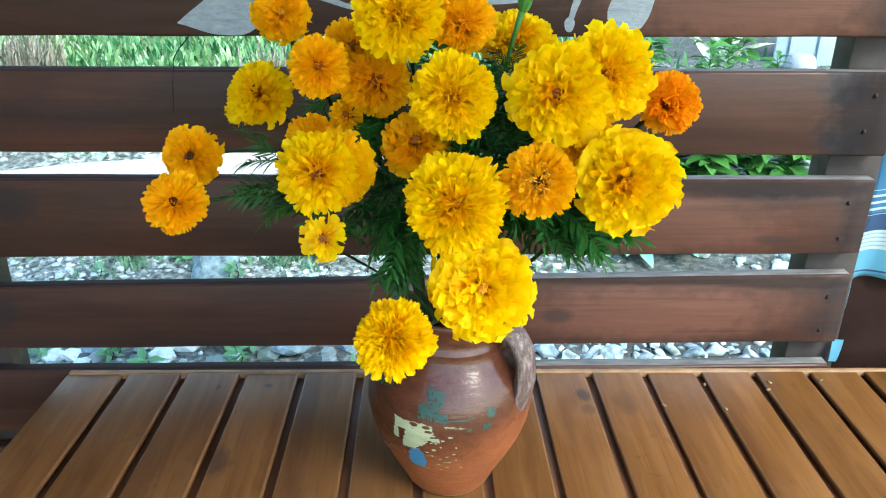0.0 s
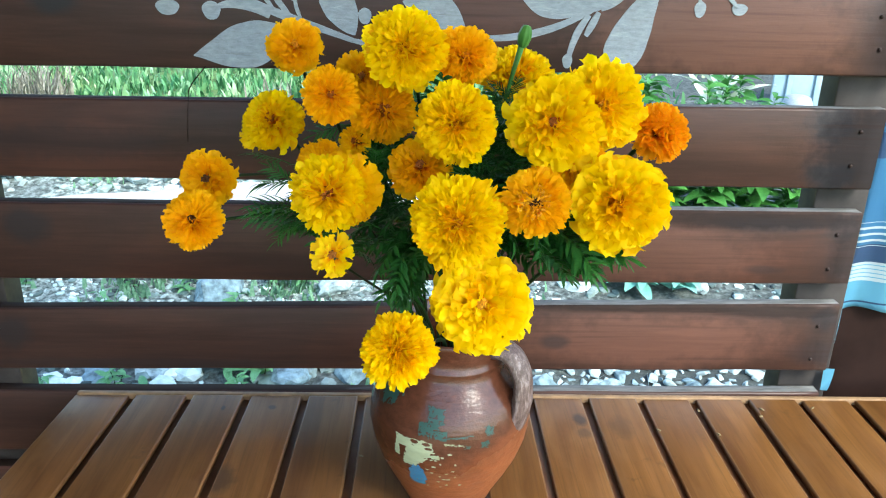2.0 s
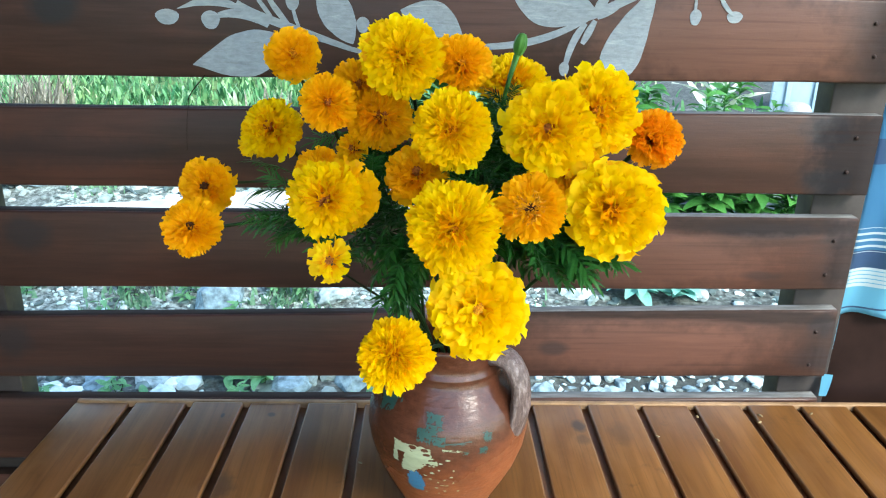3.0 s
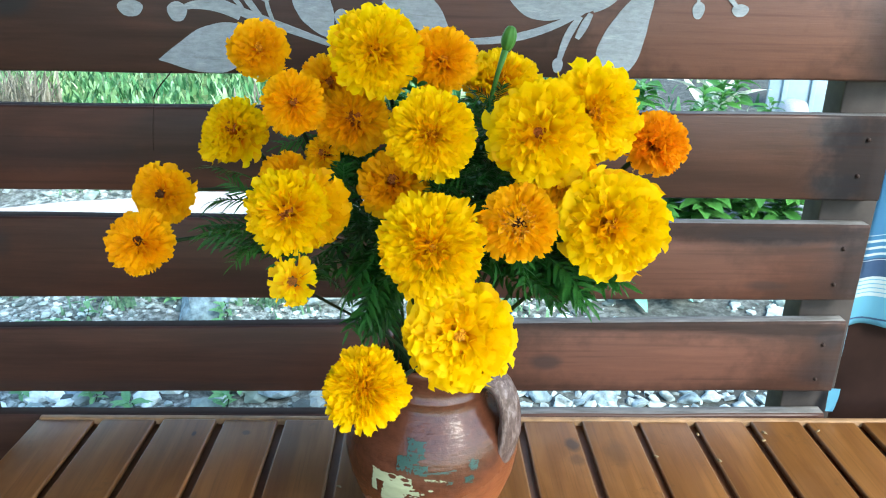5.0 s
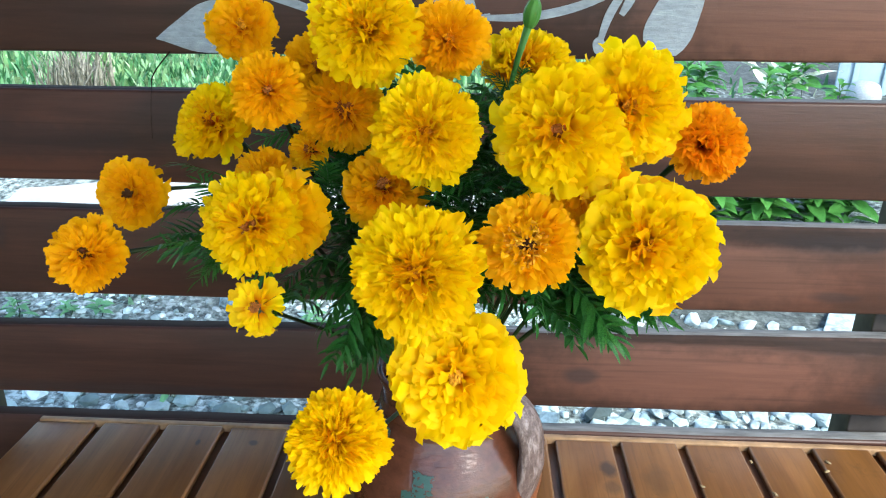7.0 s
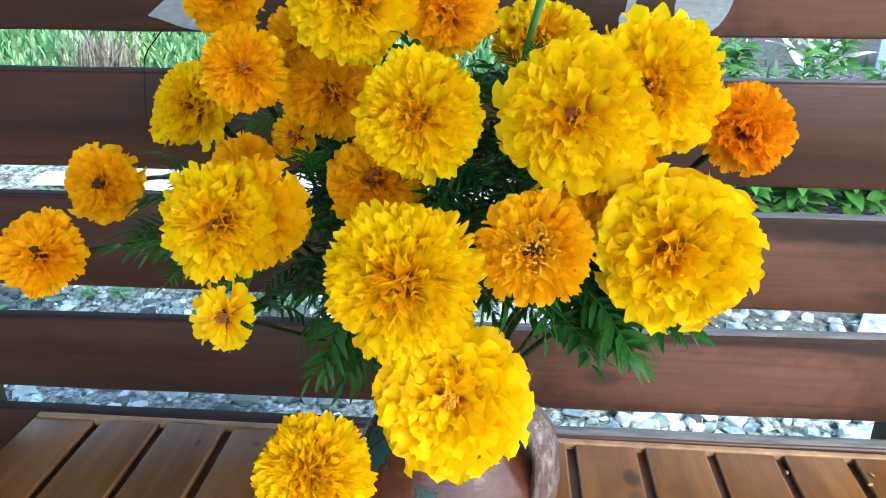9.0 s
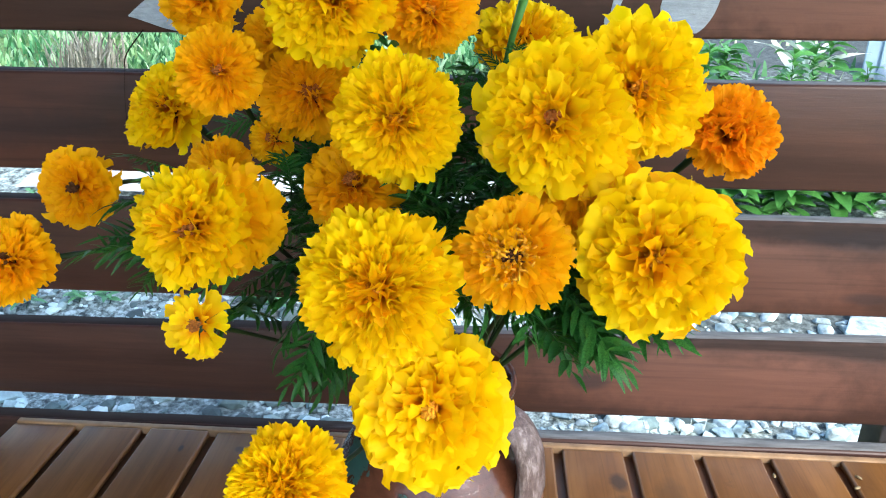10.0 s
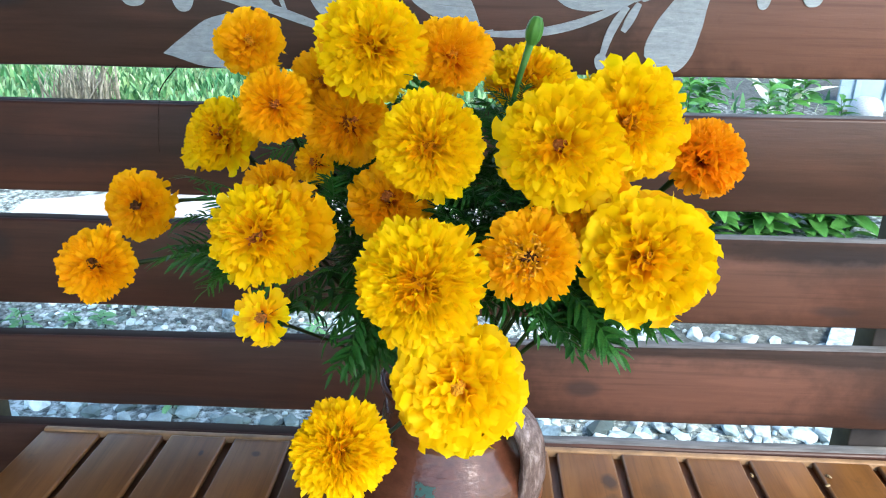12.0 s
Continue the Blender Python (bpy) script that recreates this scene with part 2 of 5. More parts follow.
def make_clay():
    """Terracotta with a worn brown glaze over the upper half, reaching lower to shade the left."""
    n = Nodes("glazed_clay")
    v = n.coords("Object")
    sep = n.tree.nodes.new("ShaderNodeSeparateXYZ")
    n.link(v, sep.inputs[0])
    big = n.noise(v, 14, 5, 0.6)
    fine = n.noise(n.coords("Object", (1, 1, 1.4)), 90, 5, 0.65)
    rings = n.noise(n.coords("Object", (0.6, 0.6, 9)), 12, 4, 0.6)
    edge = n.maths("ADD", sep.outputs[2], n.maths("MULTIPLY", n.maths("SUBTRACT", big, 0.5), 0.08))
    # Dips the glaze edge on the left to paint in that side's shade.
    edge = n.maths("ADD", edge, n.maths("MULTIPLY", sep.outputs[0], -0.32))
    zone = n.ramp(n.maths("MULTIPLY", n.maths("SUBTRACT", edge, 0.050), 10.0), [(0.2, (0, 0, 0)), (0.85, (1, 1, 1))])
    raw = n.ramp(fine, [(0.3, (0.20, 0.060, 0.022)), (0.7, (0.29, 0.094, 0.035))])
    glaze = n.ramp(fine, [(0.3, (0.056, 0.019, 0.010)), (0.7, (0.098, 0.034, 0.018))])
    col = n.mix(zone, raw, glaze)
    col = n.mix(n.ramp(big, [(0.58, (0, 0, 0)), (0.8, (0.6, 0.6, 0.6))]), col, (0.16, 0.075, 0.05))
    col = n.mix(n.ramp(rings, [(0.52, (0, 0, 0)), (0.75, (0.35, 0.35, 0.35))]), col, (0.10, 0.035, 0.02))
    n.colour(col)
    n.link(n.ramp(zone, [(0.0, (0.42,) * 3), (1.0, (0.14,) * 3)]), n.bsdf.inputs["Roughness"])
    n.bsdf.inputs["Specular IOR Level"].default_value = 0.4
    n.bump(n.maths("ADD", big, n.maths("MULTIPLY", n.maths("ADD", fine, rings), 0.6)), 0.5, 0.0024)
    return n.material


def make_handle():
    """Bare clay worn to pale streaks along the strap."""
    n = Nodes("worn_handle")
    streak = n.noise(n.coords("Object", (3, 3, 0.7)), 60, 5, 0.7, 0.5)
    dirt = n.noise(n.coords("Object"), 120, 4, 0.6)
    col = n.ramp(streak, [(0.3, (0.045, 0.025, 0.020)), (0.5, (0.115, 0.076, 0.066)), (0.68, (0.27, 0.215, 0.20))])
    n.colour(n.mix(n.ramp(dirt, [(0.55, (0, 0, 0)), (0.72, (0.8, 0.8, 0.8))]), col, (0.05, 0.03, 0.024)))
    n.set(Roughness=0.5)
    n.bump(n.maths("ADD", streak, dirt), 0.6, 0.0025)
    return n.material


def make_paint(name, colour, rough=0.55):
    n = Nodes(name)
    v = n.coords("Object", (1, 1, 3))
    f = n.noise(v, 70, 5, 0.65)
    n.colour(n.ramp(f, [(0.3, tuple(c * 0.78 for c in colour)), (0.65, colour)]))
    n.set(Roughness=rough)
    n.bump(f, 0.4, 0.0008)
    return n.material


def make_brushed():
    """Greyish white paint laid on with a coarse brush: ridges, thin streaks and worn specks of bare wood."""
    n = Nodes("white_paint")
    v = n.coords("Object", (1, 1, 2.2))
    f = n.noise(v, 70, 5, 0.65)
    streak = n.noise(n.coords("Object", (0.5, 1, 4)), 34, 5, 0.7, 1.2)
    col = n.ramp(f, [(0.3, (0.20, 0.235, 0.26)), (0.65, (0.30, 0.34, 0.37))])
    col = n.mix(n.ramp(streak, [(0.56, (0, 0, 0)), (0.70, (0.6, 0.6, 0.6))]), col, (0.42, 0.46, 0.48))
    col = n.mix(n.ramp(streak, [(0.28, (0.7, 0.7, 0.7)), (0.40, (0, 0, 0))]), col, (0.13, 0.12, 0.12))
    worn = n.noise(n.coords("Object", (1, 1, 1.6)), 160, 4, 0.7)
    n.colour(n.mix(n.ramp(worn, [(0.70, (0, 0, 0)), (0.76, (0.9, 0.9, 0.9))]), col, (0.05, 0.024, 0.018)))
    n.set(Roughness=0.55)
    n.bump(n.maths("ADD", f, n.maths("MULTIPLY", streak, 1.5)), 0.6, 0.0012)
    return n.material


def make_cloth():
    n = Nodes("checked_cloth")
    tc = n.tree.nodes.new("ShaderNodeUVMap")
    sep = n.tree.nodes.new("ShaderNodeSeparateXYZ")
    n.link(tc.outputs[0], sep.inputs[0])

    def bands(axis, period, wide):
        return n.maths("LESS_THAN", n.maths("MODULO", n.maths("ADD", axis, 10.0), period), wide)

    blue, navy, pale, light = (0.04, 0.17, 0.32), (0.03, 0.075, 0.16), (0.46, 0.58, 0.62), (0.12, 0.38, 0.54)
    band = n.tree.nodes.new("ShaderNodeValToRGB")
    band.color_ramp.interpolation = "CONSTANT"
    n.link(n.maths("MULTIPLY", n.maths("SUBTRACT", sep.outputs[1], 0.85), 2.5), band.inputs[0])
    for k, (height, colour) in enumerate(((0.85, light), (0.903, navy), (0.905, light), (0.942, pale), (0.975, navy), (1.005, blue), (1.15, navy), (1.19, blue))):
        e = band.color_ramp.elements[k] if k < 2 else band.color_ramp.elements.new(0.99)
        e.position, e.color = (height - 0.85) * 2.5, (*colour, 1)
    thin = n.maths("MULTIPLY", bands(sep.outputs[1], 0.011, 0.004), n.maths("MULTIPLY", n.maths("GREATER_THAN", sep.outputs[1], 1.003), n.maths("LESS_THAN", sep.outputs[1], 1.045)))
    col = n.mix(thin, band.outputs[0], pale)
    fine_lines = n.maths("MULTIPLY", bands(sep.outputs[1], 0.007, 0.0015), n.maths("MULTIPLY", n.maths("GREATER_THAN", sep.outputs[1], 0.945), n.maths("LESS_THAN", sep.outputs[1], 0.975)))
    col = n.mix(fine_lines, col, light)
    n.colour(col)
    n.set(Roughness=0.85)
    n.bump(n.noise(n.coords("UV"), 700, 2), 0.2, 0.0005)
    return n.material


def make_ground():
    n = Nodes("garden_soil")
    v = n.coords("Object")
    a, b = n.noise(v, 1.2, 5), n.noise(v, 30, 5, 0.7)
    soil = n.ramp(b, [(0.38, (0.02, 0.028, 0.026)), (0.5, (0.16, 0.20, 0.18)), (0.62, (0.42, 0.49, 0.46))])
    soil = n.mix(n.ramp(n.noise(v, 2.6, 3, 0.6), [(0.38, (0.6, 0.6, 0.6)), (0.54, (0, 0, 0))]), soil, (0.05, 0.06, 0.056))
    green = n.ramp(b, [(0.35, (0.03, 0.07, 0.02)), (0.65, (0.12, 0.22, 0.07))])
    sep = n.tree.nodes.new("ShaderNodeSeparateXYZ")
    n.link(v, sep.inputs[0])
    far = n.ramp(n.maths("ADD", n.maths("MULTIPLY", sep.outputs[1], 0.1), n.maths("MULTIPLY", a, 0.2)), [(0.55, (0, 0, 0)), (0.62, (1, 1, 1))])
    open_side = n.ramp(n.maths("SUBTRACT", n.maths("MULTIPLY", sep.outputs[1], 0.2), sep.outputs[0]), [(0.0, (0, 0, 0)), (0.15, (1, 1, 1))])
    flat = n.tree.nodes.new("ShaderNodeMapping")
    flat.inputs["Rotation"].default_value = (radians(90), 0, 0)
    n.link(v, flat.inputs["Vector"])
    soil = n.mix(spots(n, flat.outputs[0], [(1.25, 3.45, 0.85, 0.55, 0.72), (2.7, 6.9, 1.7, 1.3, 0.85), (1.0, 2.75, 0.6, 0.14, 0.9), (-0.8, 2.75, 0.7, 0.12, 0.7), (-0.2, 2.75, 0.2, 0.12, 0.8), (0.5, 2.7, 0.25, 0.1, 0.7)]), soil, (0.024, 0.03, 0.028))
    gravel = n.maths("MULTIPLY", n.maths("GREATER_THAN", n.maths("ADD", sep.outputs[1], n.maths("MULTIPLY", a, 0.6)), 1.75), n.maths("LESS_THAN", n.maths("ADD", n.maths("ABSOLUTE", sep.outputs[0]), n.maths("MULTIPLY", a, 1.5)), 5.2))
    gravel = n.maths("MULTIPLY", gravel, n.maths("LESS_THAN", n.maths("ADD", sep.outputs[1], a), 8.5))
    col = n.mix(n.maths("MULTIPLY", far, open_side), soil, green)
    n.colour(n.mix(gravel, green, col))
    n.set(Roughness=0.9)
    n.bump(b, 0.6, 0.02)
    return n.material


PLANK = make_plank_wood()
GREY_WOOD = make_weathered()
PINE = make_table_wood()
POST_WOOD = make_plain("post_wood", (0.036, 0.031, 0.029), 0.75, 0.45, 14, 0.0, 0.5)
POST_SIDE = make_plain("olive_post_side", (0.045, 0.038, 0.021), 0.8, 0.45, 18, 0.0, 0.5)
PINE_EDGE = make_plain("worn_pine_edge", (0.15, 0.07, 0.024), 0.45, 0.3, 20)
RAIL_WOOD = make_plain("worn_rail", (0.22, 0.135, 0.07), 0.6, 0.35, 25)
BASE_WOOD = make_plain("brown_base", (0.17, 0.075, 0.034), 0.5, 0.35, 12)
DARK_WOOD = make_plain("dark_wood", (0.015, 0.0082, 0.0068), 0.6, 0.35, 12)
DARK_WOOD.node_tree.nodes["Principled BSDF"].inputs["Specular IOR Level"].default_value = 0.05
CLAY = make_clay()
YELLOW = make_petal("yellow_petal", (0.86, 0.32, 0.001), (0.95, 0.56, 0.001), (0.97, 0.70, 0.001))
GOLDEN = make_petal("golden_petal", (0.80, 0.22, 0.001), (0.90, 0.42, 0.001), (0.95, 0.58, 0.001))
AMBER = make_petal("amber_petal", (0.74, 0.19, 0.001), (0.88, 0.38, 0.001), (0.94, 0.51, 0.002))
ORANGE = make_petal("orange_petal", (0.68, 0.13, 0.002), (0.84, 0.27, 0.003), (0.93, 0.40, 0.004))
PALE_FLORET = make_plain("pale_floret", (0.88, 0.38, 0.015), 0.6, 0.3, 300)
FLORET = make_plain("disc_floret", (0.74, 0.30, 0.012), 0.7, 0.5, 300)
RUSTY_FLORET = make_plain("rusty_disc", (0.40, 0.13, 0.02), 0.7, 0.5, 300)
DARK_FLORET = make_plain("dark_disc", (0.09, 0.03, 0.008), 0.8, 0.5, 300)
LEAF = make_leaf("marigold_leaf", (0.011, 0.066, 0.014), (0.045, 0.185, 0.034), 0.36)
STEM = make_leaf("green_stem", (0.008, 0.02, 0.006), (0.016, 0.04, 0.011), 0.5, 0.0)
BUD_GREEN = make_leaf("bud_green", (0.05, 0.16, 0.03), (0.10, 0.28, 0.05), 0.45, 0.1)
WHITE_PAINT = make_brushed()
CREAM_PAINT = make_paint("cream_paint", (0.34, 0.38, 0.24))
BLUE_PAINT = make_paint("blue_paint", (0.04, 0.17, 0.30))
TEAL_PAINT = make_paint("teal_paint", (0.014, 0.060, 0.048))
NAIL = make_plain("rusty_nail", (0.03, 0.02, 0.018), 0.6, 0.4, 200, 0.6)
CLOTH = make_cloth()
GROUND = make_ground()
STONE = make_plain("pale_stone", (0.30, 0.38, 0.385), 0.9, 0.65, 22, 0.0, 1.0)
BLUE_STONE = make_plain("blue_grey_stone", (0.16, 0.235, 0.26), 0.9, 0.65, 26, 0.0, 1.0)
CONCRETE = make_plain("pale_concrete", (0.62, 0.62, 0.60), 0.85, 0.12, 10, 0.0, 0.3)
MEADOW = make_meadow()
DRY_GRASS = make_plain("dry_grass", (0.17, 0.17, 0.135), 0.8, 0.5, 40)
TUFT = make_leaf("tuft_grass", (0.10, 0.24, 0.14), (0.30, 0.50, 0.34), 0.5, 0.3)
BROAD = make_leaf("broad_leaf", (0.03, 0.13, 0.03), (0.10, 0.30, 0.07), 0.4, 0.3)
WEED = make_leaf("weed_leaf", (0.07, 0.24, 0.10), (0.24, 0.48, 0.25), 0.45, 0.3)
BLUISH_LEAF = make_leaf("bluish_leaf", (0.10, 0.34, 0.30), (0.28, 0.56, 0.50), 0.4, 0.2)
PALE_LEAF = make_leaf("pale_leaf", (0.5, 0.58, 0.5), (0.66, 0.72, 0.64), 0.5, 0.2)
# Warm colour, so that the unseen roof bounces warm light onto the table.
BOUNCE_BOARDS = make_plain("bounce_boards", (0.24, 0.125, 0.06), 0.6, 0.25, 8)
FLOOR_BOARDS = make_plain("floor_boards", (0.13, 0.075, 0.042), 0.6, 0.3, 8)
SHADE_WALL = make_plain("shade_wall", (0.045, 0.03, 0.022), 0.7, 0.3, 8)


# ---- building helpers ----
def mesh_from(name, bm, materials, smooth=True):
    me = bpy.data.meshes.new(name)
    bmesh.ops.recalc_face_normals(bm, faces=bm.faces)
    bm.to_mesh(me)
    bm.free()
    for m in materials if isinstance(materials, (list, tuple)) else [materials]:
        me.materials.append(m)
    if smooth:
        me.polygons.foreach_set("use_smooth", [True] * len(me.polygons))
    return me


def root(name, at, label, category, group="", kind=""):
    ob = new(name)
    ob.empty_display_size = 0.05
    ob.location = at
    return tagged(ob, label, category, group, kind)


def under(ob, parent, m=None):
    """Hang ob under parent so that m is its pose in the world (parents are moved, never turned)."""
    ob.parent = parent
    ob.matrix_parent_inverse = Matrix.Translation(parent.matrix_basis.translation).inverted() if parent.type == "EMPTY" else Matrix()
    ob.matrix_basis = m if m is not None else Matrix()
    return ob


def part(name, bm, material, parent, label="", m=None, smooth=True):
    ob = new(name, bm if isinstance(bm, bpy.types.Mesh) else mesh_from(name, bm, material, smooth))
    if label:
        tagged(ob, label)
    return under(ob, parent, m)


def box(x0, x1, y0, y1, z0, z1, bevel=0.0, segments=2):
    bm = bmesh.new()
    bmesh.ops.create_cube(bm, size=1, matrix=Matrix.Translation(((x0 + x1) / 2, (y0 + y1) / 2, (z0 + z1) / 2)) @ Matrix.Diagonal((x1 - x0, y1 - y0, z1 - z0, 1)))
    if bevel:
        bmesh.ops.bevel(bm, geom=bm.edges[:], offset=bevel, segments=segments, affect="EDGES", profile=0.5)
    return bm


def tube(points, radii, sides=8, bm=None, cap=True):
    """A tapered tube along a list of points."""
    bm = bm or bmesh.new()
    pts = [Vector(p) for p in points]
    rings = []
    side = None
    for i, p in enumerate(pts):
        way = (pts[min(i + 1, len(pts) - 1)] - pts[max(i - 1, 0)]).normalized()
        if side is None:
            side = way.orthogonal().normalized()
        side = (side - way * side.dot(way)).normalized()
        other = way.cross(side)
        r = radii[i] if isinstance(radii, (list, tuple)) else radii
        rings.append([bm.verts.new(p + (side * math.cos(a) + other * math.sin(a)) * r) for a in (2 * math.pi * k / sides for k in range(sides))])
    for a, b in zip(rings, rings[1:]):
        for k in range(sides):
            bm.faces.new((a[k], a[(k + 1) % sides], b[(k + 1) % sides], b[k]))
    if cap:
        bm.faces.new(rings[0][::-1])
        bm.faces.new(rings[-1])
    return bm


def bezier(a, b, c, d, n):
    out = []
    for i in range(n + 1):
        t = i / n
        out.append(Vector(a) * (1 - t) ** 3 + Vector(b) * 3 * t * (1 - t) ** 2 + Vector(c) * 3 * t * t * (1 - t) + Vector(d) * t ** 3)
    return out


def lathe(profile, sides=64):
    bm = bmesh.new()
    rings = []
    for r, z in profile:
        rings.append([bm.verts.new((r * math.cos(2 * math.pi * k / sides), r * math.sin(2 * math.pi * k / sides), z)) for k in range(sides)] if r > 1e-5 else [bm.verts.new((0, 0, z))])
    for a, b in zip(rings, rings[1:]):
        for k in range(sides):
            j = (k + 1) % sides
            if len(a) == 1:
                bm.faces.new((a[0], b[j], b[k]))
            elif len(b) == 1:
                bm.faces.new((a[k], a[j], b[0]))
            else:
                bm.faces.new((a[k], a[j], b[j], b[k]))
    return bm


# ---- the shelter: its roof and west wall are unseen, added to shape the light ----
def structure(name, bm, material, label, category):
    return tagged(new(name, mesh_from(name, bm, material, False)), label, category, kind="structure")


structure("floor", box(-1.5, 2.6, -1.4, 1.42, -0.35, 0.0, 0.01), FLOOR_BOARDS, "dark board floor of the shelter", "floor")
# Unseen roof, added; its edges set how far the sun reaches in.
structure("ceiling", box(-1.2, 1.14, -0.75, 1.45, 2.3, 2.36), BOUNCE_BOARDS, "unseen board roof added to block sun and sky", "ceiling")
# Unseen wall, added to keep light off the left end of the fence.
structure("shade_wall_west", box(-1.16, -1.1, -0.7, 1.42, 0.0, 2.3), SHADE_WALL, "unseen dark side wall added to shade the left", "wall")


def ground_height(x, y):
    h = -0.2 + 0.15 * max(0.0, min(y, 6.0) - 2.7) + 0.1 * max(0.0, min(y, 40.0) - 6.0)
    return h + 0.03 * noise.noise(Vector((x * 0.9, y * 0.9, 0))) if abs(x) + abs(y) < 30 else h


def build_ground():
    bm = bmesh.new()
    steps = [-1.0 + 2.0 * i / 110 for i in range(111)]
    grid = [[None] * 111 for _ in range(111)]
    for i, u in enumerate(steps):
        for j, w in enumerate(steps):
            x, y = 6 * u + 300 * u ** 5, 3.0 + 6 * w + 300 * w ** 5
            grid[i][j] = bm.verts.new((x, y, ground_height(x, y)))
    for i in range(110):
        for j in range(110):
            bm.faces.new((grid[i][j], grid[i + 1][j], grid[i + 1][j + 1], grid[i][j + 1]))
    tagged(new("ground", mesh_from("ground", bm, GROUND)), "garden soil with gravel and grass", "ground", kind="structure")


build_ground()


# ---- the fence behind the table ----
def plank_mesh(x0, x1, low, high, y0, thick, seed):
    """A plank along x, its edges a little uneven; low and high: heights at x = -0.52 and x = 0.43."""
    bm = bmesh.new()
    rings, n, r = [], 60, 0.004
    for i in range(n + 1):
        x = x0 + (x1 - x0) * i / n
        f = (x + 0.52) / 0.95
        a = low[0] + (low[1] - low[0]) * f + 0.0016 * noise.noise(Vector((x * 7, seed, 0)))
        b = high[0] + (high[1] - high[0]) * f + 0.0016 * noise.noise(Vector((x * 7, seed, 9)))
        y = y0 + 0.0006 * noise.noise(Vector((x * 4, seed, 5)))
        yy = y + thick
        rings.append([bm.verts.new((x, p, q)) for p, q in ((y + r, a), (y + 0.001, a + 0.0015), (y, a + r), (y, b - r), (y + 0.001, b - 0.0015), (y + r, b), (yy - r, b), (yy, b - r), (yy, a + r), (yy - r, a))])
    for a, b in zip(rings, rings[1:]):
        for k in range(10):
            j = (k + 1) % 10
            f = bm.faces.new((a[k], b[k], b[j], a[j]))
            f.material_index = 1 if k in (5, 6) else 0
    for ring in (rings[0], rings[-1]):
        bm.faces.new(ring)
    me = mesh_from("plank", bm, [PLANK, GREY_WOOD], True)
    return me


FENCE_Y = 1.10
fence = root("fence", (0, FENCE_Y, 0), "fence of dark reddish-brown horizontal planks with weathered grey top edges", "fence")
PLANKS = [  # ends in x, low edge at two places, high edge at two places
    (-0.80, 0.655, (1.268, 1.2755), (1.394, 1.393)),
    (-0.80, 0.640, (1.107, 1.108), (1.224, 1.229)),
    (-0.80, 0.637, (0.945, 0.950), (1.068, 1.070)),
    (-0.80, 0.634, (0.787, 0.794), (0.896, 0.913)),
    (-0.80, 0.632, (0.630, 0.632), (0.746, 0.752)),
    (-0.80, 0.632, (0.475, 0.475), (0.595, 0.595)),
    (-0.80, 0.632, (0.320, 0.320), (0.440, 0.440)),
]
plank_parts = [part("plank", plank_mesh(a, b, lo, hi, FENCE_Y, 0.027, 3.7 * i), None, fence) for i, (a, b, lo, hi) in enumerate(PLANKS)]
for x0, x1 in ((0.573, 0.657), (-0.77, -0.695)):
    bm = box(x0, x1, FENCE_Y + 0.029, FENCE_Y + 0.08, -0.3, 2.3, 0.003)
    # Grey on the front face, olive-brown on the others.
    for f in bm.faces:
        f.material_index = 0 if f.normal.y < -0.7 else 1
    part("post", bm, [POST_WOOD, POST_SIDE], fence, "grey weathered post")


def nail(x, z, plank):
    bm = bmesh.new()
    bmesh.ops.create_cone(bm, segments=10, radius1=0.0034, radius2=0.0028, depth=0.003, cap_ends=True)
    part("nail", bm, NAIL, plank, "rusty nail head", pose(x, FENCE_Y - 0.0008, z, 90))


for i, x, z in ((0, 0.607, 1.315), (0, 0.60, 1.36), (1, 0.606, 1.197), (1, 0.601, 1.145), (2, 0.604, 1.035), (2, 0.601, 0.978), (3, 0.605, 0.878), (3, 0.604, 0.818), (1, -0.70, 1.19), (2, -0.70, 1.03), (3, -0.70, 0.86)):
    nail(x, z, plank_parts[i])

# painted sprig on the top plank
PAINT_Y = FENCE_Y - 0.0008
layers = []


def painted(name, outline, plank):
    bm = bmesh.new()
    layers.append(name)
    outline = [(x, min(z, 1.3905)) for x, z in outline]
    front = [bm.verts.new((x, PAINT_Y - 0.00003 * len(layers), z)) for x, z in outline]
    back = [bm.verts.new((x, FENCE_Y + 0.002, z)) for x, z in outline]
    bmesh.ops.triangle_fill(bm, edges=[bm.edges.new((front[i], front[i - 1])) for i in range(len(front))], use_beauty=True)
    for i in range(len(front)):
        bm.faces.new((front[i - 1], front[i], back[i], back[i - 1]))
    part(name, bm, WHITE_PAINT, plank, "white painted brush stroke", smooth=False)


def painted_leaf(x0, z0, x1, z1, width, bend=0.0, blunt=0.5, n=16):
    """A leaf from its tip to its stalk; blunt moves the widest place towards the stalk."""
    way = Vector((x1 - x0, z1 - z0))
    side = Vector((-way.y, way.x)).normalized()
    up, down = [], []
    for i in range(n + 1):
        t = i / n
        w = width * math.sin(math.pi * t ** (0.7 + 0.6 * blunt)) ** 0.8 / 2 if 0 < i < n else 0.0006
        mid = Vector((x0, z0)) + way * t + side * bend * math.sin(math.pi * t)
        wob = 0.0012 * noise.noise(Vector((x0 * 50, t * 6, 0)))
        up.append(mid + side * (w + wob))
        down.append(mid - side * (w - wob))
    painted("painted_leaf", [(p.x, p.y) for p in up + down[::-1]], plank_parts[0])


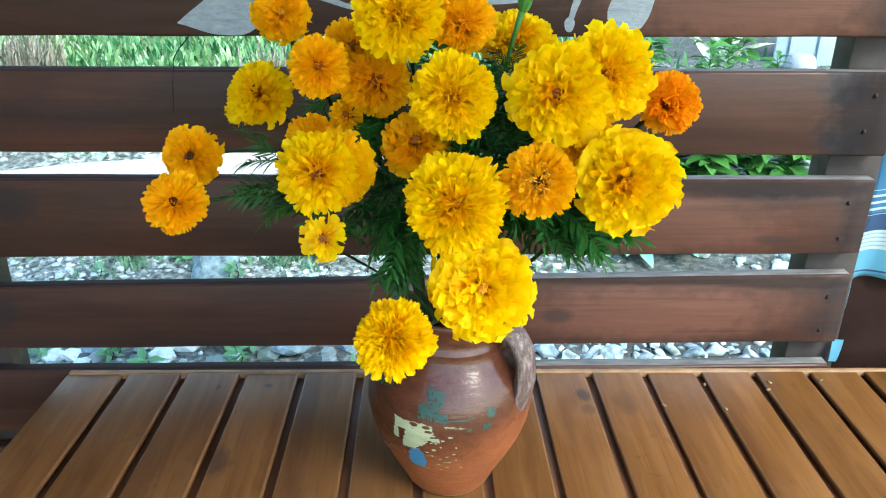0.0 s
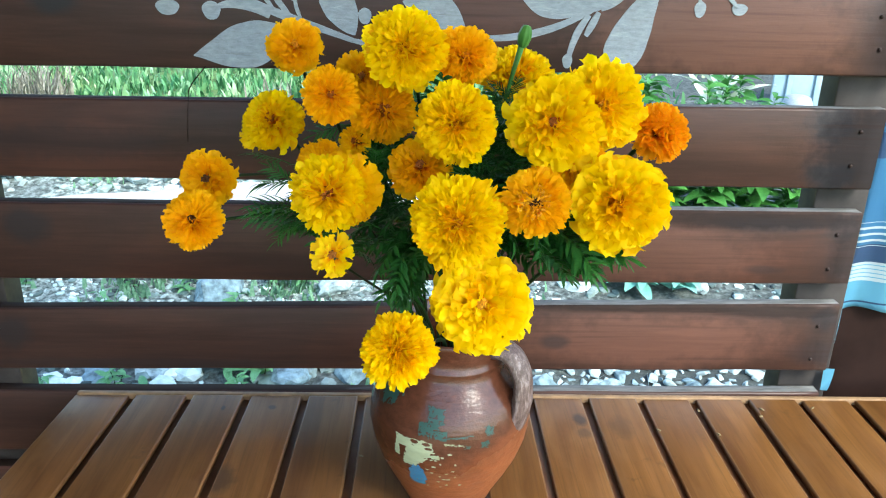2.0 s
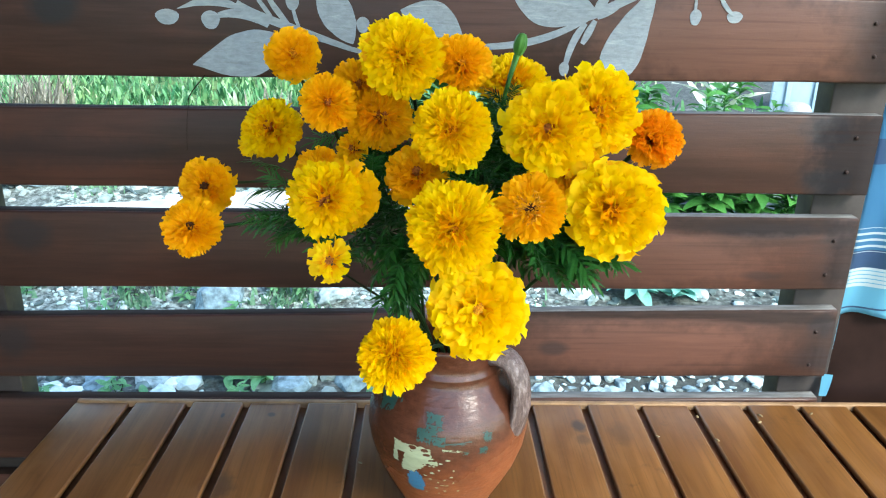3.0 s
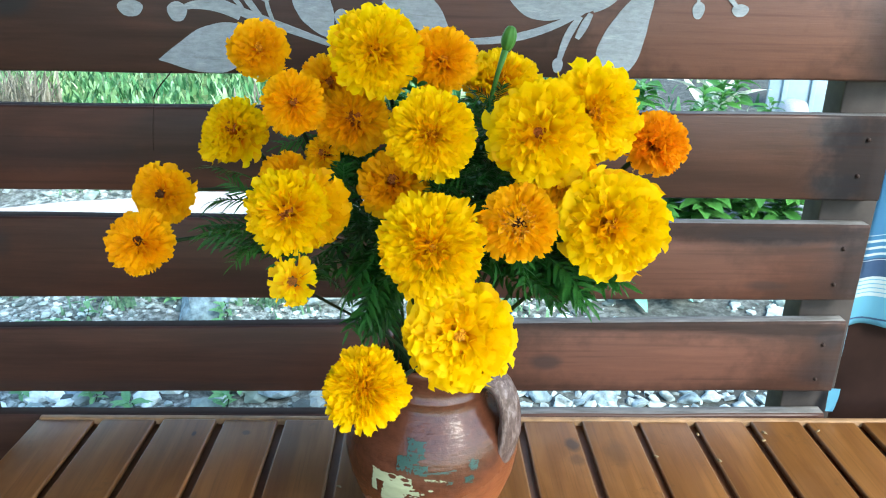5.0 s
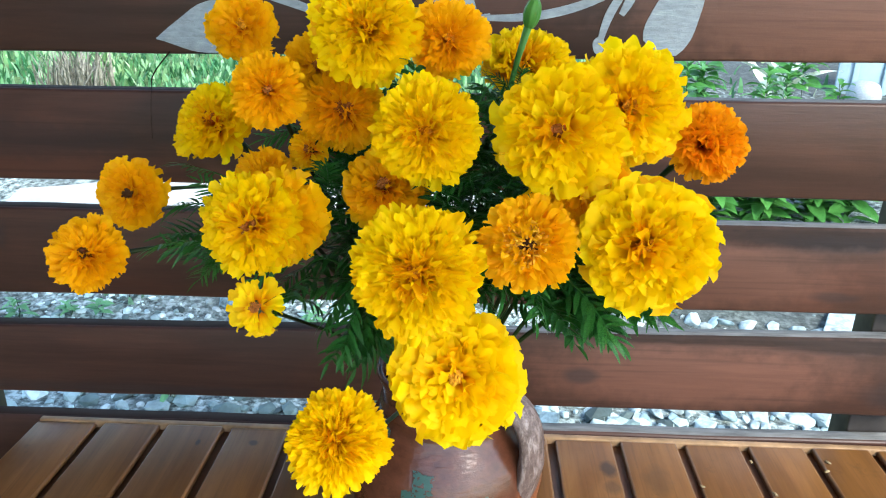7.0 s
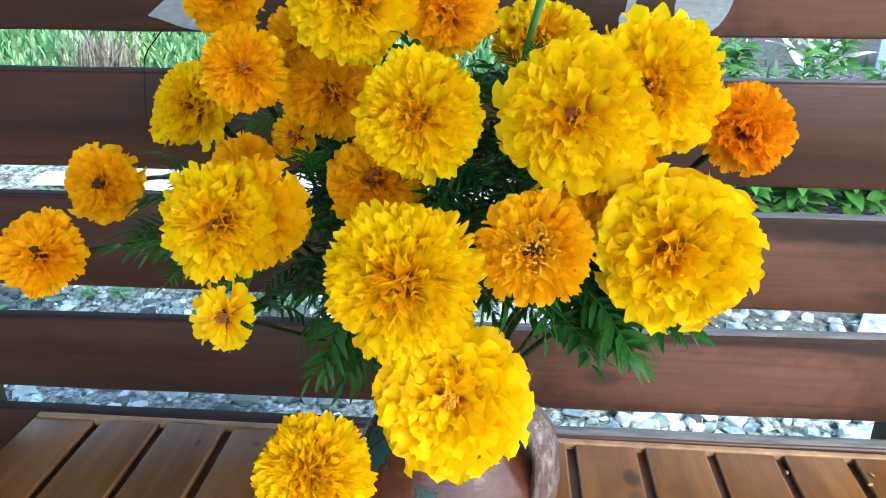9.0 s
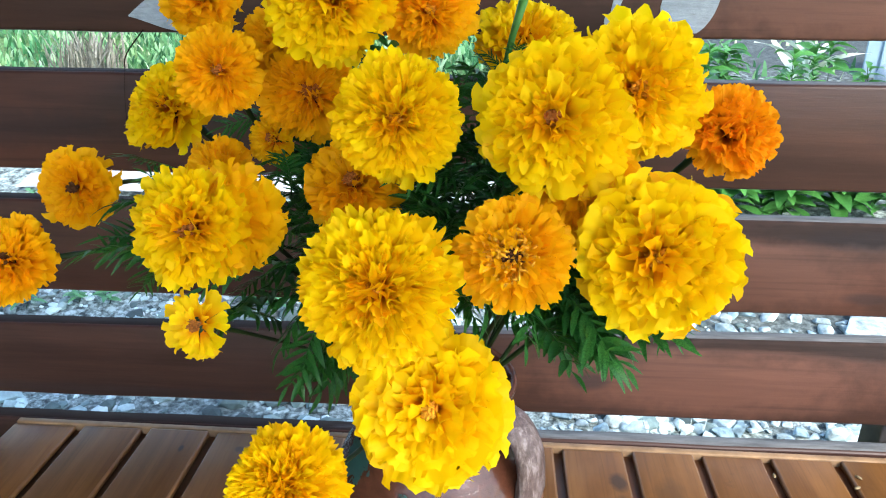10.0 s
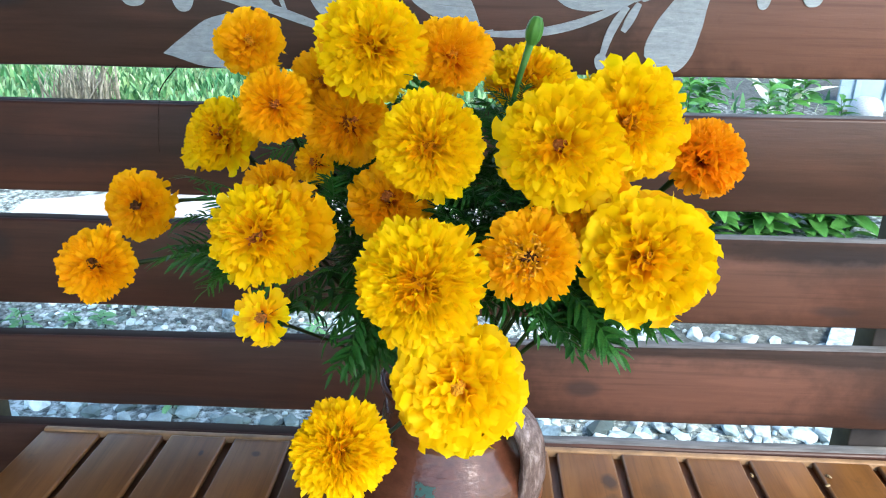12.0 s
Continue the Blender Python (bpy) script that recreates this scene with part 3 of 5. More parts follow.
def painted_stroke(points, wide):
    a, b, c, d = [(x, 0, z) for x, z in points]
    mid = bezier(a, b, c, d, 14)
    up, down = [], []
    for i, p in enumerate(mid):
        way = (mid[min(i + 1, 14)] - mid[max(i - 1, 0)]).normalized()
        side = Vector((-way.z, 0, way.x))
        w = wide * (0.45 + 0.55 * math.sin(math.pi * (i + 1.5) / 17)) / 2
        up.append(p + side * w)
        down.append(p - side * w)
    painted("painted_stem", [(p.x, p.z) for p in up + down[::-1]], plank_parts[0])


def painted_berry(x, z, a, b):
    painted("painted_berry", [(x + a * math.cos(t) * (1 + 0.08 * math.sin(3 * t)), z + b * math.sin(t)) for t in (2 * math.pi * k / 18 for k in range(18))], plank_parts[0])


painted_leaf(-0.358, 1.287, -0.222, 1.322, 0.062, -0.004, 0.9)
painted_leaf(-0.134, 1.319, -0.178, 1.41, 0.046, 0.002, 0.4)
painted_leaf(0.022, 1.322, -0.068, 1.366, 0.045, -0.012, 0.7)
painted_leaf(0.232, 1.281, 0.285, 1.405, 0.056, 0.002, -0.35)
painted_leaf(0.206, 1.362, 0.082, 1.402, 0.066, 0.004, 0.9)
painted_leaf(-0.278, 1.361, -0.373, 1.362, 0.012, -0.011, 0.3)
painted_berry(-0.388, 1.351, 0.0160, 0.0105)
painted_berry(-0.329, 1.348, 0.0125, 0.0125)
painted_berry(-0.216, 1.373, 0.009, 0.0105)
painted_berry(-0.120, 1.345, 0.009, 0.011)
painted_berry(0.398, 1.365, 0.011, 0.008)
painted_berry(0.343, 1.364, 0.008, 0.011)
painted_berry(0.164, 1.290, 0.007, 0.010)
painted_stroke([(-0.318, 1.354), (-0.298, 1.360), (-0.278, 1.358), (-0.250, 1.342)], 0.012)
painted_stroke([(-0.292, 1.372), (-0.264, 1.351), (-0.217, 1.340), (-0.137, 1.312)], 0.011)
painted_stroke([(-0.137, 1.312), (-0.087, 1.300), (-0.017, 1.309), (0.037, 1.321)], 0.010)
painted_stroke([(0.026, 1.319), (0.09, 1.317), (0.14, 1.327), (0.202, 1.365)], 0.010)
painted_stroke([(0.200, 1.362), (0.196, 1.372), (0.186, 1.382), (0.168, 1.390)], 0.013)
painted_stroke([(0.203, 1.362), (0.206, 1.372), (0.210, 1.382), (0.218, 1.390)], 0.014)
painted_stroke([(0.200, 1.364), (0.180, 1.374), (0.150, 1.380), (0.118, 1.388)], 0.012)
painted_stroke([(0.205, 1.362), (0.218, 1.368), (0.232, 1.378), (0.242, 1.390)], 0.013)
painted_stroke([(0.196, 1.361), (0.215, 1.371), (0.232, 1.381), (0.262, 1.391)], 0.012)
painted_stroke([(-0.266, 1.382), (-0.258, 1.369), (-0.252, 1.362), (-0.243, 1.349)], 0.006)
painted_stroke([(-0.250, 1.382), (-0.242, 1.367), (-0.234, 1.357), (-0.220, 1.340)], 0.008)
painted_stroke([(-0.215, 1.368), (-0.215, 1.358), (-0.212, 1.348), (-0.206, 1.336)], 0.005)
painted_stroke([(0.190, 1.353), (0.180, 1.340), (0.170, 1.325), (0.165, 1.292)], 0.010)
painted_stroke([(0.203, 1.357), (0.197, 1.346), (0.193, 1.336), (0.187, 1.325)], 0.010)
painted_stroke([(0.375, 1.391), (0.379, 1.385), (0.385, 1.375), (0.396, 1.368)], 0.006)
painted_stroke([(0.341, 1.391), (0.341, 1.385), (0.341, 1.375), (0.342, 1.369)], 0.004)

# a thin dry stalk caught on the planks
stalk = tube(bezier((-0.342, 1.096, 1.273), (-0.353, 1.094, 1.26), (-0.364, 1.094, 1.25), (-0.369, 1.097, 1.238), 8) + bezier((-0.370, 1.0975, 1.228), (-0.374, 1.0975, 1.21), (-0.376, 1.0975, 1.19), (-0.377, 1.098, 1.165), 6), [0.0008] * 9 + [0.0003] * 7, 5)
tagged(new("dry_stalk", mesh_from("dry_stalk", stalk, DARK_WOOD)), "thin dark dry stalk caught on the fence planks", "stalk")

# ---- the slatted table ----
TABLE_Z, GAP = 0.75, 0.0115
table = root("table", (0, 0.75, 0), "varnished golden-brown pine table with a slatted top", "table")
edges = [-0.591] + [left - 0.002 + GAP for left in (-0.503, -0.411, -0.319, -0.226, -0.134, -0.042, 0.049, 0.140, 0.231, 0.321, 0.409, 0.497, 0.587, 0.676, 0.765, 0.855, 0.945)]
for k in range(len(edges) - 1):
    a, b = edges[k], edges[k + 1] - GAP
    bm = box(a, b, 0.42, 1.0850, TABLE_Z - 0.009, TABLE_Z + 0.0006 * ((k * 7) % 5 - 2), 0.003, 3)
    for v in bm.verts:
        v.co.x += 0.07 * min(0.0, v.co.x) / 0.6 * (1.085 - v.co.y)
    for f in bm.faces:
        f.material_index = 0 if max(abs(c) for c in f.normal) > 0.97 else 1
    part("slat", bm, [PINE, PINE_EDGE], table)
part("back_rail", box(-0.589, edges[-1] - GAP, 1.0853, 1.0955, TABLE_Z - 0.05, TABLE_Z + 0.0008, 0.002, 2), RAIL_WOOD, table, "paler rail along the back edge")
part("base_board", box(-0.595, edges[-1] - GAP - 0.004, 0.425, 1.0845, TABLE_Z - 0.036, TABLE_Z - 0.0093), BASE_WOOD, table, "dark board under the slats")
for x in (-0.57, 0.86):
    for y in (0.45, 1.0):
        part("leg", box(x - 0.03, x + 0.03, y - 0.03, y + 0.03, 0.0, TABLE_Z - 0.036, 0.004), PINE, table)

# ---- the jug ----
PROFILE_LOW = 0.87
JUG = Vector((0.0015, 0.848, TABLE_Z + 0.001))
jug = root("jug", JUG, "brown glazed clay jug with worn painted patches, full of marigolds", "jug")
PROFILE = [(0, 0.0), (0.048, 0.0), (0.053, 0.002), (0.057, 0.008), (0.066, 0.03), (0.080, 0.06), (0.093, 0.09), (0.102, 0.12), (0.1055, 0.148), (0.103, 0.172), (0.095, 0.196), (0.083, 0.218), (0.074, 0.234), (0.0705, 0.2440), (0.0711, 0.2470), (0.0708, 0.2495), (0.0684, 0.252), (0.067, 0.262), (0.069, 0.276), (0.073, 0.286), (0.0735, 0.291), (0.071, 0.294), (0.067, 0.291), (0.063, 0.276), (0.062, 0.25), (0.075, 0.225), (0.096, 0.17), (0.096, 0.12), (0.06, 0.03), (0, 0.012)]


PROFILE = [(r * 0.975, h * PROFILE_LOW) for r, h in PROFILE]


def jug_radius(h):
    for (r0, h0), (r1, h1) in zip(PROFILE[2:], PROFILE[3:20]):
        if h0 <= h <= h1:
            return r0 + (r1 - r0) * (h - h0) / (h1 - h0)
    return 0.07


bm = lathe(PROFILE, 72)
for v in bm.verts:
    v.co += v.co.normalized() * 0.0012 * noise.noise(v.co * 18)
part("body", bm, CLAY, jug, m=Matrix.Translation(JUG))
turn = radians(-30)
out = Vector((math.cos(turn), math.sin(turn), 0))
mid = bezier(out * 0.060 + Vector((0, 0, 0.232)), out * 0.094 + Vector((0, 0, 0.246)), out * 0.112 + Vector((0, 0, 0.190)), out * 0.090 + Vector((0, 0, 0.132)), 16)
bm = bmesh.new()
across = Vector((-out.y, out.x, 0))
rings = []
for i, p in enumerate(mid):
    way = (mid[min(i + 1, 16)] - mid[max(i - 1, 0)]).normalized()
    flat = way.cross(across).normalized()
    wide = 0.018 + 0.009 * abs(i / 16 - 0.45) ** 1.2
    rings.append([bm.verts.new(p + across * wide * math.cos(a) + flat * (0.0112 + 0.0016 * noise.noise(p * 60)) * math.sin(a) * (1 - 0.35 * math.cos(a) ** 4)) for a in (2 * math.pi * k / 16 for k in range(16))])
for a, b in zip(rings, rings[1:]):
    for k in range(16):
        bm.faces.new((a[k], a[(k + 1) % 16], b[(k + 1) % 16], b[k]))
bm.faces.new(rings[0]), bm.faces.new(rings[-1])
part("handle", bm, make_handle(), jug, "greyish worn clay handle", m=Matrix.Translation(JUG))


def patch(material, turn0, h0, wide, high, seed, inside, fray=0.16, holes=0.0):
    """A patch of old paint on the belly; inside(u, w) is above nought within its shape."""
    bm = bmesh.new()
    n = 64 if wide > 0.012 else 14
    verts = {}

    def corner(i, j):
        if (i, j) not in verts:
            h = h0 + (j / n * 2 - 1) * high / 2
            r = jug_radius(h) + 0.0013
            ang = radians(turn0) + (i / n * 2 - 1) * wide / 2 / r
            verts[i, j] = bm.verts.new((r * math.cos(ang), r * math.sin(ang), h))
        return verts[i, j]

    for i in range(n):
        for j in range(n):
            u, w = (i + 0.5) / n * 2 - 1, (j + 0.5) / n * 2 - 1
            rag = fray * (noise.noise(Vector((u * 3 + seed, w * 3, seed * 0.37))) + 0.6 * noise.noise(Vector((u * 9, w * 9 + seed, 2.0))))
            chip = noise.noise(Vector((u * 4 + seed, w * 7, 7.0))) + 0.4 * noise.noise(Vector((u * 11, w * 15 + seed, 3.0)))
            if inside(u, w) + rag > 0 and chip > holes - 0.75:
                bm.faces.new((corner(i, j), corner(i + 1, j), corner(i + 1, j + 1), corner(i, j + 1)))
    if bm.faces:
        part("paint_patch", bm, material, jug, "worn patch of old paint", m=Matrix.Translation(JUG))
    else:
        bm.free()


def oval(u, w, cu=0.0, cw=0.0, a=0.8, b=0.8):
    return 1 - math.hypot((u - cu) / a, (w - cw) / b)


def slab(u, w, u0, u1, w0, w1):
    return 2.5 * min(u - u0, u1 - u, w - w0, w1 - w)


def cream_shape(u, w):
    hook = slab(u, w, -0.97, -0.74, -0.5, 0.62)
    brow = min(slab(u, w, -0.92, 0.62, 0.30, 0.95), 1.6 - 1.6 * abs(u + 0.1))
    wedge = 2.0 * min(u + 0.48 - 0.08 * w, 0.72 - u - 0.45 * max(0.0, 0.25 - w) * 1.3, w + 0.98, 0.9 - w)
    horn = slab(u, w, 0.4, 0.97, -0.12, 0.10)
    gaps = max(oval(u, w, -0.08, 0.78, 0.16, 0.13), oval(u, w, 0.42, 0.74, 0.15, 0.10), oval(u, w, 0.55, 0.48, 0.16, 0.09))
    return min(max(hook, brow, wedge, horn), -gaps)


def teal_shape(u, w):
    return max(slab(u, w, -0.98, 0.0, -0.95, 0.0), slab(u, w, 0.15, 0.98, -0.98, -0.45), slab(u, w, -0.35, 0.75, 0.05, 0.95), slab(u, w, -0.3, 0.4, -0.5, 0.2))


patch(CREAM_PAINT, -115, 0.126, 0.060, 0.040, 3, cream_shape, 0.26)
patch(BLUE_PAINT, -115, 0.092, 0.025, 0.036, 5, lambda u, w: oval(u, w, 0, -0.1, 0.9, 1.0), 0.25, 0.12)
patch(TEAL_PAINT, -104, 0.166, 0.035, 0.036, 23, teal_shape, 0.6, 0.38)
patch(TEAL_PAINT, -64, 0.155, 0.014, 0.014, 19, oval, 0.9, 0.4)
patch(TEAL_PAINT, -68, 0.140, 0.014, 0.010, 29, oval, 0.9, 0.4)
patch(TEAL_PAINT, -80, 0.140, 0.008, 0.006, 31, oval, 0.9, 0.4)
patch(TEAL_PAINT, -86, 0.152, 0.036, 0.005, 37, lambda u, w: 0.35 - abs(w - 0.4 * u), 0.8, 0.4)
patch(CREAM_PAINT, -89, 0.143, 0.024, 0.005, 41, lambda u, w: 0.3 - abs(w + 0.5 * u), 0.8, 0.45)
patch(TEAL_PAINT, -150, 0.190, 0.05, 0.05, 13, oval, 0.5)
for k in range(22):
    patch(CREAM_PAINT, -108 + 2.3 * (k % 9) + (k * 37 % 7), 0.074 + 0.0052 * (k * 29 % 12), 0.003 + 0.0012 * (k % 4), 0.0022 + 0.0006 * (k % 3), 40 + k, oval, 0.6)
for k in range(7):
    patch(CREAM_PAINT, -106 + 6.5 * k, 0.0062, 0.005 + 0.002 * (k % 3), 0.0024, 80 + k, oval, 0.6)

# ---- the marigolds ----
def petal_mesh(name, seed, material, broad=1.0):
    """A ray floret along x, one long and one wide: a narrow folded claw that opens into a ruffled, notched lip."""
    rnd = random.Random(seed)
    rows, cols = 8, 20
    arch, phase, cup = rnd.uniform(0.02, 0.26), rnd.uniform(0, 6.28), rnd.uniform(-0.15, 0.15)
    ruffle, waves, drift = rnd.uniform(0.09, 0.20), rnd.uniform(4.5, 8.5), rnd.uniform(-1.5, 1.5)
    flip = rnd.choice((0.0, 0.10, 0.22, -0.10))
    pleat, crimp = rnd.uniform(0.006, 0.014), rnd.uniform(0.02, 0.045)
    notches = [(rnd.uniform(-0.9, 0.9), rnd.uniform(0.07, 0.18)) for _ in range(rnd.choice((2, 3, 4)))]
    teeth = [rnd.uniform(0.0, 0.065) for _ in range(cols + 1)]
    skew = rnd.uniform(-0.12, 0.12)
    bm = bmesh.new()
    grid = []
    for i in range(rows + 1):
        s = (i / rows) ** 0.8
        half = (0.10 + 0.40 * max(0.0, (s - 0.12) / 0.88) ** 1.15) * broad
        line = []
        for j in range(cols + 1):
            v = j / cols * 2 - 1
            cut = 0.13 * abs(v) ** 3 + teeth[j] + sum(d * math.exp(-((v - c) / 0.09) ** 2) for c, d in notches)
            x = s - s ** 5 * cut
            lip = s ** 3.5
            z = arch * (s - s ** 3) + cup * v * v * s + ruffle * lip * math.sin(v * waves + phase + drift * s) + flip * s ** 5 * (0.6 + 0.4 * math.sin(2 * v + phase)) + pleat * s * math.sin(v * 11 + 2 * phase) + crimp * s ** 6 * math.sin(v * 17 + 3 * phase)
            line.append(bm.verts.new((x, v * half + skew * s * s, z)))
        grid.append(line)
    for i in range(rows):
        for j in range(cols):
            bm.faces.new((grid[i][j], grid[i + 1][j], grid[i + 1][j + 1], grid[i][j + 1]))
    return mesh_from(name, bm, material)


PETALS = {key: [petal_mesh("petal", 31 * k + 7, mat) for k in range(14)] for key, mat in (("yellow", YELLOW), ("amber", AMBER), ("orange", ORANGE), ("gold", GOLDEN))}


def floret_mesh(R, count, spread, seed, material, tall=1.0):
    """The tiny curled tubes in the middle of a head."""
    rnd = random.Random(seed)
    bm = bmesh.new()
    for i in range(count):
        a, r = i * 2.39996, spread * R * math.sqrt((i + 0.5) / count)
        foot = Vector((r * 0.5 * math.cos(a), r * 0.5 * math.sin(a), 0.0))
        top = Vector((r * math.cos(a), r * math.sin(a), R * rnd.uniform(0.18, 0.36) * tall))
        bend = Vector((rnd.uniform(-1, 1), rnd.uniform(-1, 1), rnd.uniform(-0.6, 0.3))) * R * 0.08
        tube([foot, foot.lerp(top, 0.6), top, top + bend], [R * 0.014, R * 0.02, R * 0.028, R * 0.010], 5, bm)
    return mesh_from("disc_florets", bm, material)


def leaf_mesh(seed, pairs=6, slim=0.13, droop_most=0.55):
    """A pinnate leaf along x, one long, with lance-shaped, finely toothed leaflets."""
    rnd = random.Random(seed)
    bm = bmesh.new()
    droop, sway = rnd.uniform(0.15, droop_most), rnd.uniform(-0.18, 0.18)

    def spine(s):
        return Vector((s, sway * s * s, -droop * s * s))

    tube([spine(k / 8 * 0.9) for k in range(9)], [0.016 - 0.010 * k / 8 for k in range(9)], 5, bm)
    for k in range(pairs + 1):
        s = 0.2 + 0.70 * k / pairs
        for side in ((-1, 1) if k < pairs else (0,)):
            size = (0.40 - 0.22 * abs(s - 0.5)) * rnd.uniform(0.8, 1.12)
            lean = radians(rnd.uniform(36, 60))
            way = Vector((math.cos(lean), side * math.sin(lean), rnd.uniform(-0.3, 0.12))).normalized() if side else Vector((1, 0, -0.35)).normalized()
            across = way.cross(Vector((0, 0, 1))).normalized()
            up = across.cross(way)
            wide, sag = size * slim * rnd.uniform(0.8, 1.15), rnd.uniform(0.15, 0.5)
            last, foot = None, spine(s)
            for i in range(9):
                t = i / 8
                w = wide * math.sin(math.pi * min(0.985, 0.06 + 0.93 * t ** 0.9)) ** 0.75 * (1.0 if i % 2 else 0.86)
                c = foot + way * size * t - Vector((0, 0, 1)) * size * sag * t * t
                row = [bm.verts.new(c - across * w + up * w * 0.35), bm.verts.new(c), bm.verts.new(c + across * w + up * w * 0.35)]
                if last:
                    bm.faces.new((last[0], row[0], row[1], last[1]))
                    bm.faces.new((last[1], row[1], row[2], last[2]))
                last = row
    return mesh_from("leaf", bm, LEAF)


LEAVES = [leaf_mesh(90 + k) for k in range(8)]
WISPS = [leaf_mesh(60 + k, 9, 0.07, 0.3) for k in range(5)]
MOUTH = JUG + Vector((0, 0, 0.235))


def aim(at, axis, roll=0.0):
    """The pose at a point with z along axis."""
    return Matrix.Translation(at) @ Vector(axis).to_track_quat("Z", "Y").to_matrix().to_4x4() @ pose(0, 0, 0, 0, 0, roll)


FRONT = Vector((0.0, -0.93, 0.37)).normalized()


def clear_of_heads(at, way, length):
    """Whether a leaf stays behind the flower heads and off the jug's neck."""
    for k in range(5):
        p = Vector(at) + Vector(way).normalized() * length * k / 4 - Vector((0, 0, 0.4 * length * (k / 4) ** 2))
        if p.z < 1.10 or p.z < 1.15 and p.x < -0.075 or p.z < 1.17 and p.x < -0.13 or p.z < 1.15 and (p.x < -0.12 or p.x > 0.075) or p.z < 1.13 and p.x > -0.02 or p.z < 1.15 and p.x > 0.03 or p.x > 0.15 and p.z < 1.25:
            return False
        for _, place, facing, R, *_ in HEADS:
            gap = p - Vector(place)
            ahead = gap.dot(FRONT)
            if 0 < ahead < 0.25 and (gap - ahead * FRONT).length < 0.98 * R:
                return False
            along = gap.dot(Vector(facing).normalized())
            if -0.6 * R < along < 0.2 and (gap - along * Vector(facing).normalized()).length < 1.05 * R:
                return False
    return True


def leaf_on(parent, at, way, length, roll, rnd, kinds=LEAVES, free=False):
    if not free and not clear_of_heads(at, way, length):
        return
    q = Vector(way).normalized().to_track_quat("X", "Z").to_matrix().to_4x4()
    part("leaf", kinds[rnd.randrange(len(kinds))], None, parent, m=Matrix.Translation(at) @ q @ pose(0, 0, 0, roll) @ Matrix.Diagonal((length, length, length, 1)))


def marigold(label, at, axis, R, tint, count, seed, dome=0.5, eye=0.1, dark=False, wide=0.5, leaves=3):
    """A head of ruffled ray florets: outer ones flat, inner ones upright with lips that curl outwards."""
    rnd = random.Random(seed)
    at, axis = Vector(at), Vector(axis).normalized()
    thing = root("marigold", MOUTH, label, "flower", "marigolds in the jug")
    head_pose = aim(at, axis, rnd.uniform(0, 360))
    # stem
    neck = at - axis * R * 0.55
    foot = MOUTH + Vector((rnd.uniform(-0.03, 0.03), rnd.uniform(-0.03, 0.03), -0.16))
    lip = MOUTH + (Vector((neck.x, neck.y, MOUTH.z)) - MOUTH).normalized() * 0.045
    before = neck - axis * 0.10 - Vector((0, 0, 0.015))
    path = [foot] + bezier(lip, lip + Vector((0, 0, 0.05)), before, neck, 12)
    if at.x < -0.2:
        path = [foot] + bezier(lip, lip + Vector((0.02, -0.02, 0.2)), neck + Vector((0.10, 0.06, 0.005)), neck, 12)
    part("stem", tube(path, [0.0022] * 8 + [0.0018] * 3 + [0.0021, 0.0028, 0.0040] if at.x > -0.2 and R > 0.023 else [0.0020] * 6 + [0.0013] * 6 + [0.0018, 0.0030], 8), STEM, thing)
    # green cup under the head
    cup = lathe([(0, -0.75 * R), (0.10 * R, -0.74 * R), (0.2 * R, -0.6 * R), (0.27 * R, -0.4 * R), (0.3 * R, -0.2 * R), (0.2 * R, -0.14 * R), (0, -0.12 * R)], 12)
    head = part("flower_head", cup, STEM, thing, "marigold head in a green cup", m=head_pose)
    lopsided, lean = rnd.uniform(0, 6.28), rnd.uniform(0.0, 0.05)
    inner = {"yellow": "gold", "gold": "amber", "amber": "amber", "orange": "orange"}[tint]
    count = int(count * 0.84)
    skirt = int(count * 0.16)
    for i in range(-skirt, count):
        u = max(0.0, (i + 0.5) / count)
        phi = i * 2.39996 + rnd.uniform(-0.3, 0.3)
        r = R * (eye + (1.0 - eye) * (1 - u) ** 0.56) * rnd.uniform(0.87, 1.05) * (1 + lean * math.cos(phi - lopsided) + 0.05 * math.sin(3 * phi + 2 * lopsided))
        h = dome * R * math.sqrt(max(0.02, 1 - (min(r, R) / (1.04 * R)) ** 2)) + R * rnd.uniform(-0.06, 0.06) - 0.06 * R
        if i < 0:
            r, h = R * rnd.uniform(0.84, 0.97), -R * rnd.uniform(0.12, 0.38)
        rb, zb = 0.12 * r, -0.24 * R + 0.12 * R * u
        L = math.hypot(r - rb, h - zb)
        up = math.degrees(math.atan2(h - zb, r - rb))
        broad = R * 1.35 * wide * rnd.uniform(0.75, 1.2) * (1 - 0.45 * u)
        key = tint
        # Deeper tint: real in the middle, painted shade on some skirt petals.
        if u > 0.87 and rnd.random() < 0.75 or i < 0 and rnd.random() < 0.3 or rnd.random() < 0.02:
            key = inner
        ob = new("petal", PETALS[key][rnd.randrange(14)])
        ob.parent = head
        loose = 1 + 1.3 * u
        ob.matrix_basis = pose(0, 0, 0, 0, 0, math.degrees(phi)) @ pose(rb, 0, zb, 0, -up, 0) @ pose(0, 0, 0, rnd.uniform(-11, 11) * loose, rnd.uniform(-5, 5) * loose, rnd.uniform(-8, 8)) @ Matrix.Diagonal((L, broad, L * (0.34 + 0.62 * u), 1))
    if dark and R > 0.0323:
        ring = new("floret_ring", floret_mesh(R, 80, 0.44 if R > 0.0323 else 0.28, seed + 1, PALE_FLORET, 0.95))
        ring.parent = head
    florets = new("disc", floret_mesh(R, 40, max(0.10, eye * (1.2 if dark else 1.0)), seed, DARK_FLORET if dark else (RUSTY_FLORET if eye > 0.085 else FLORET), 0.6 if dark else 0.62))
    florets.parent = head
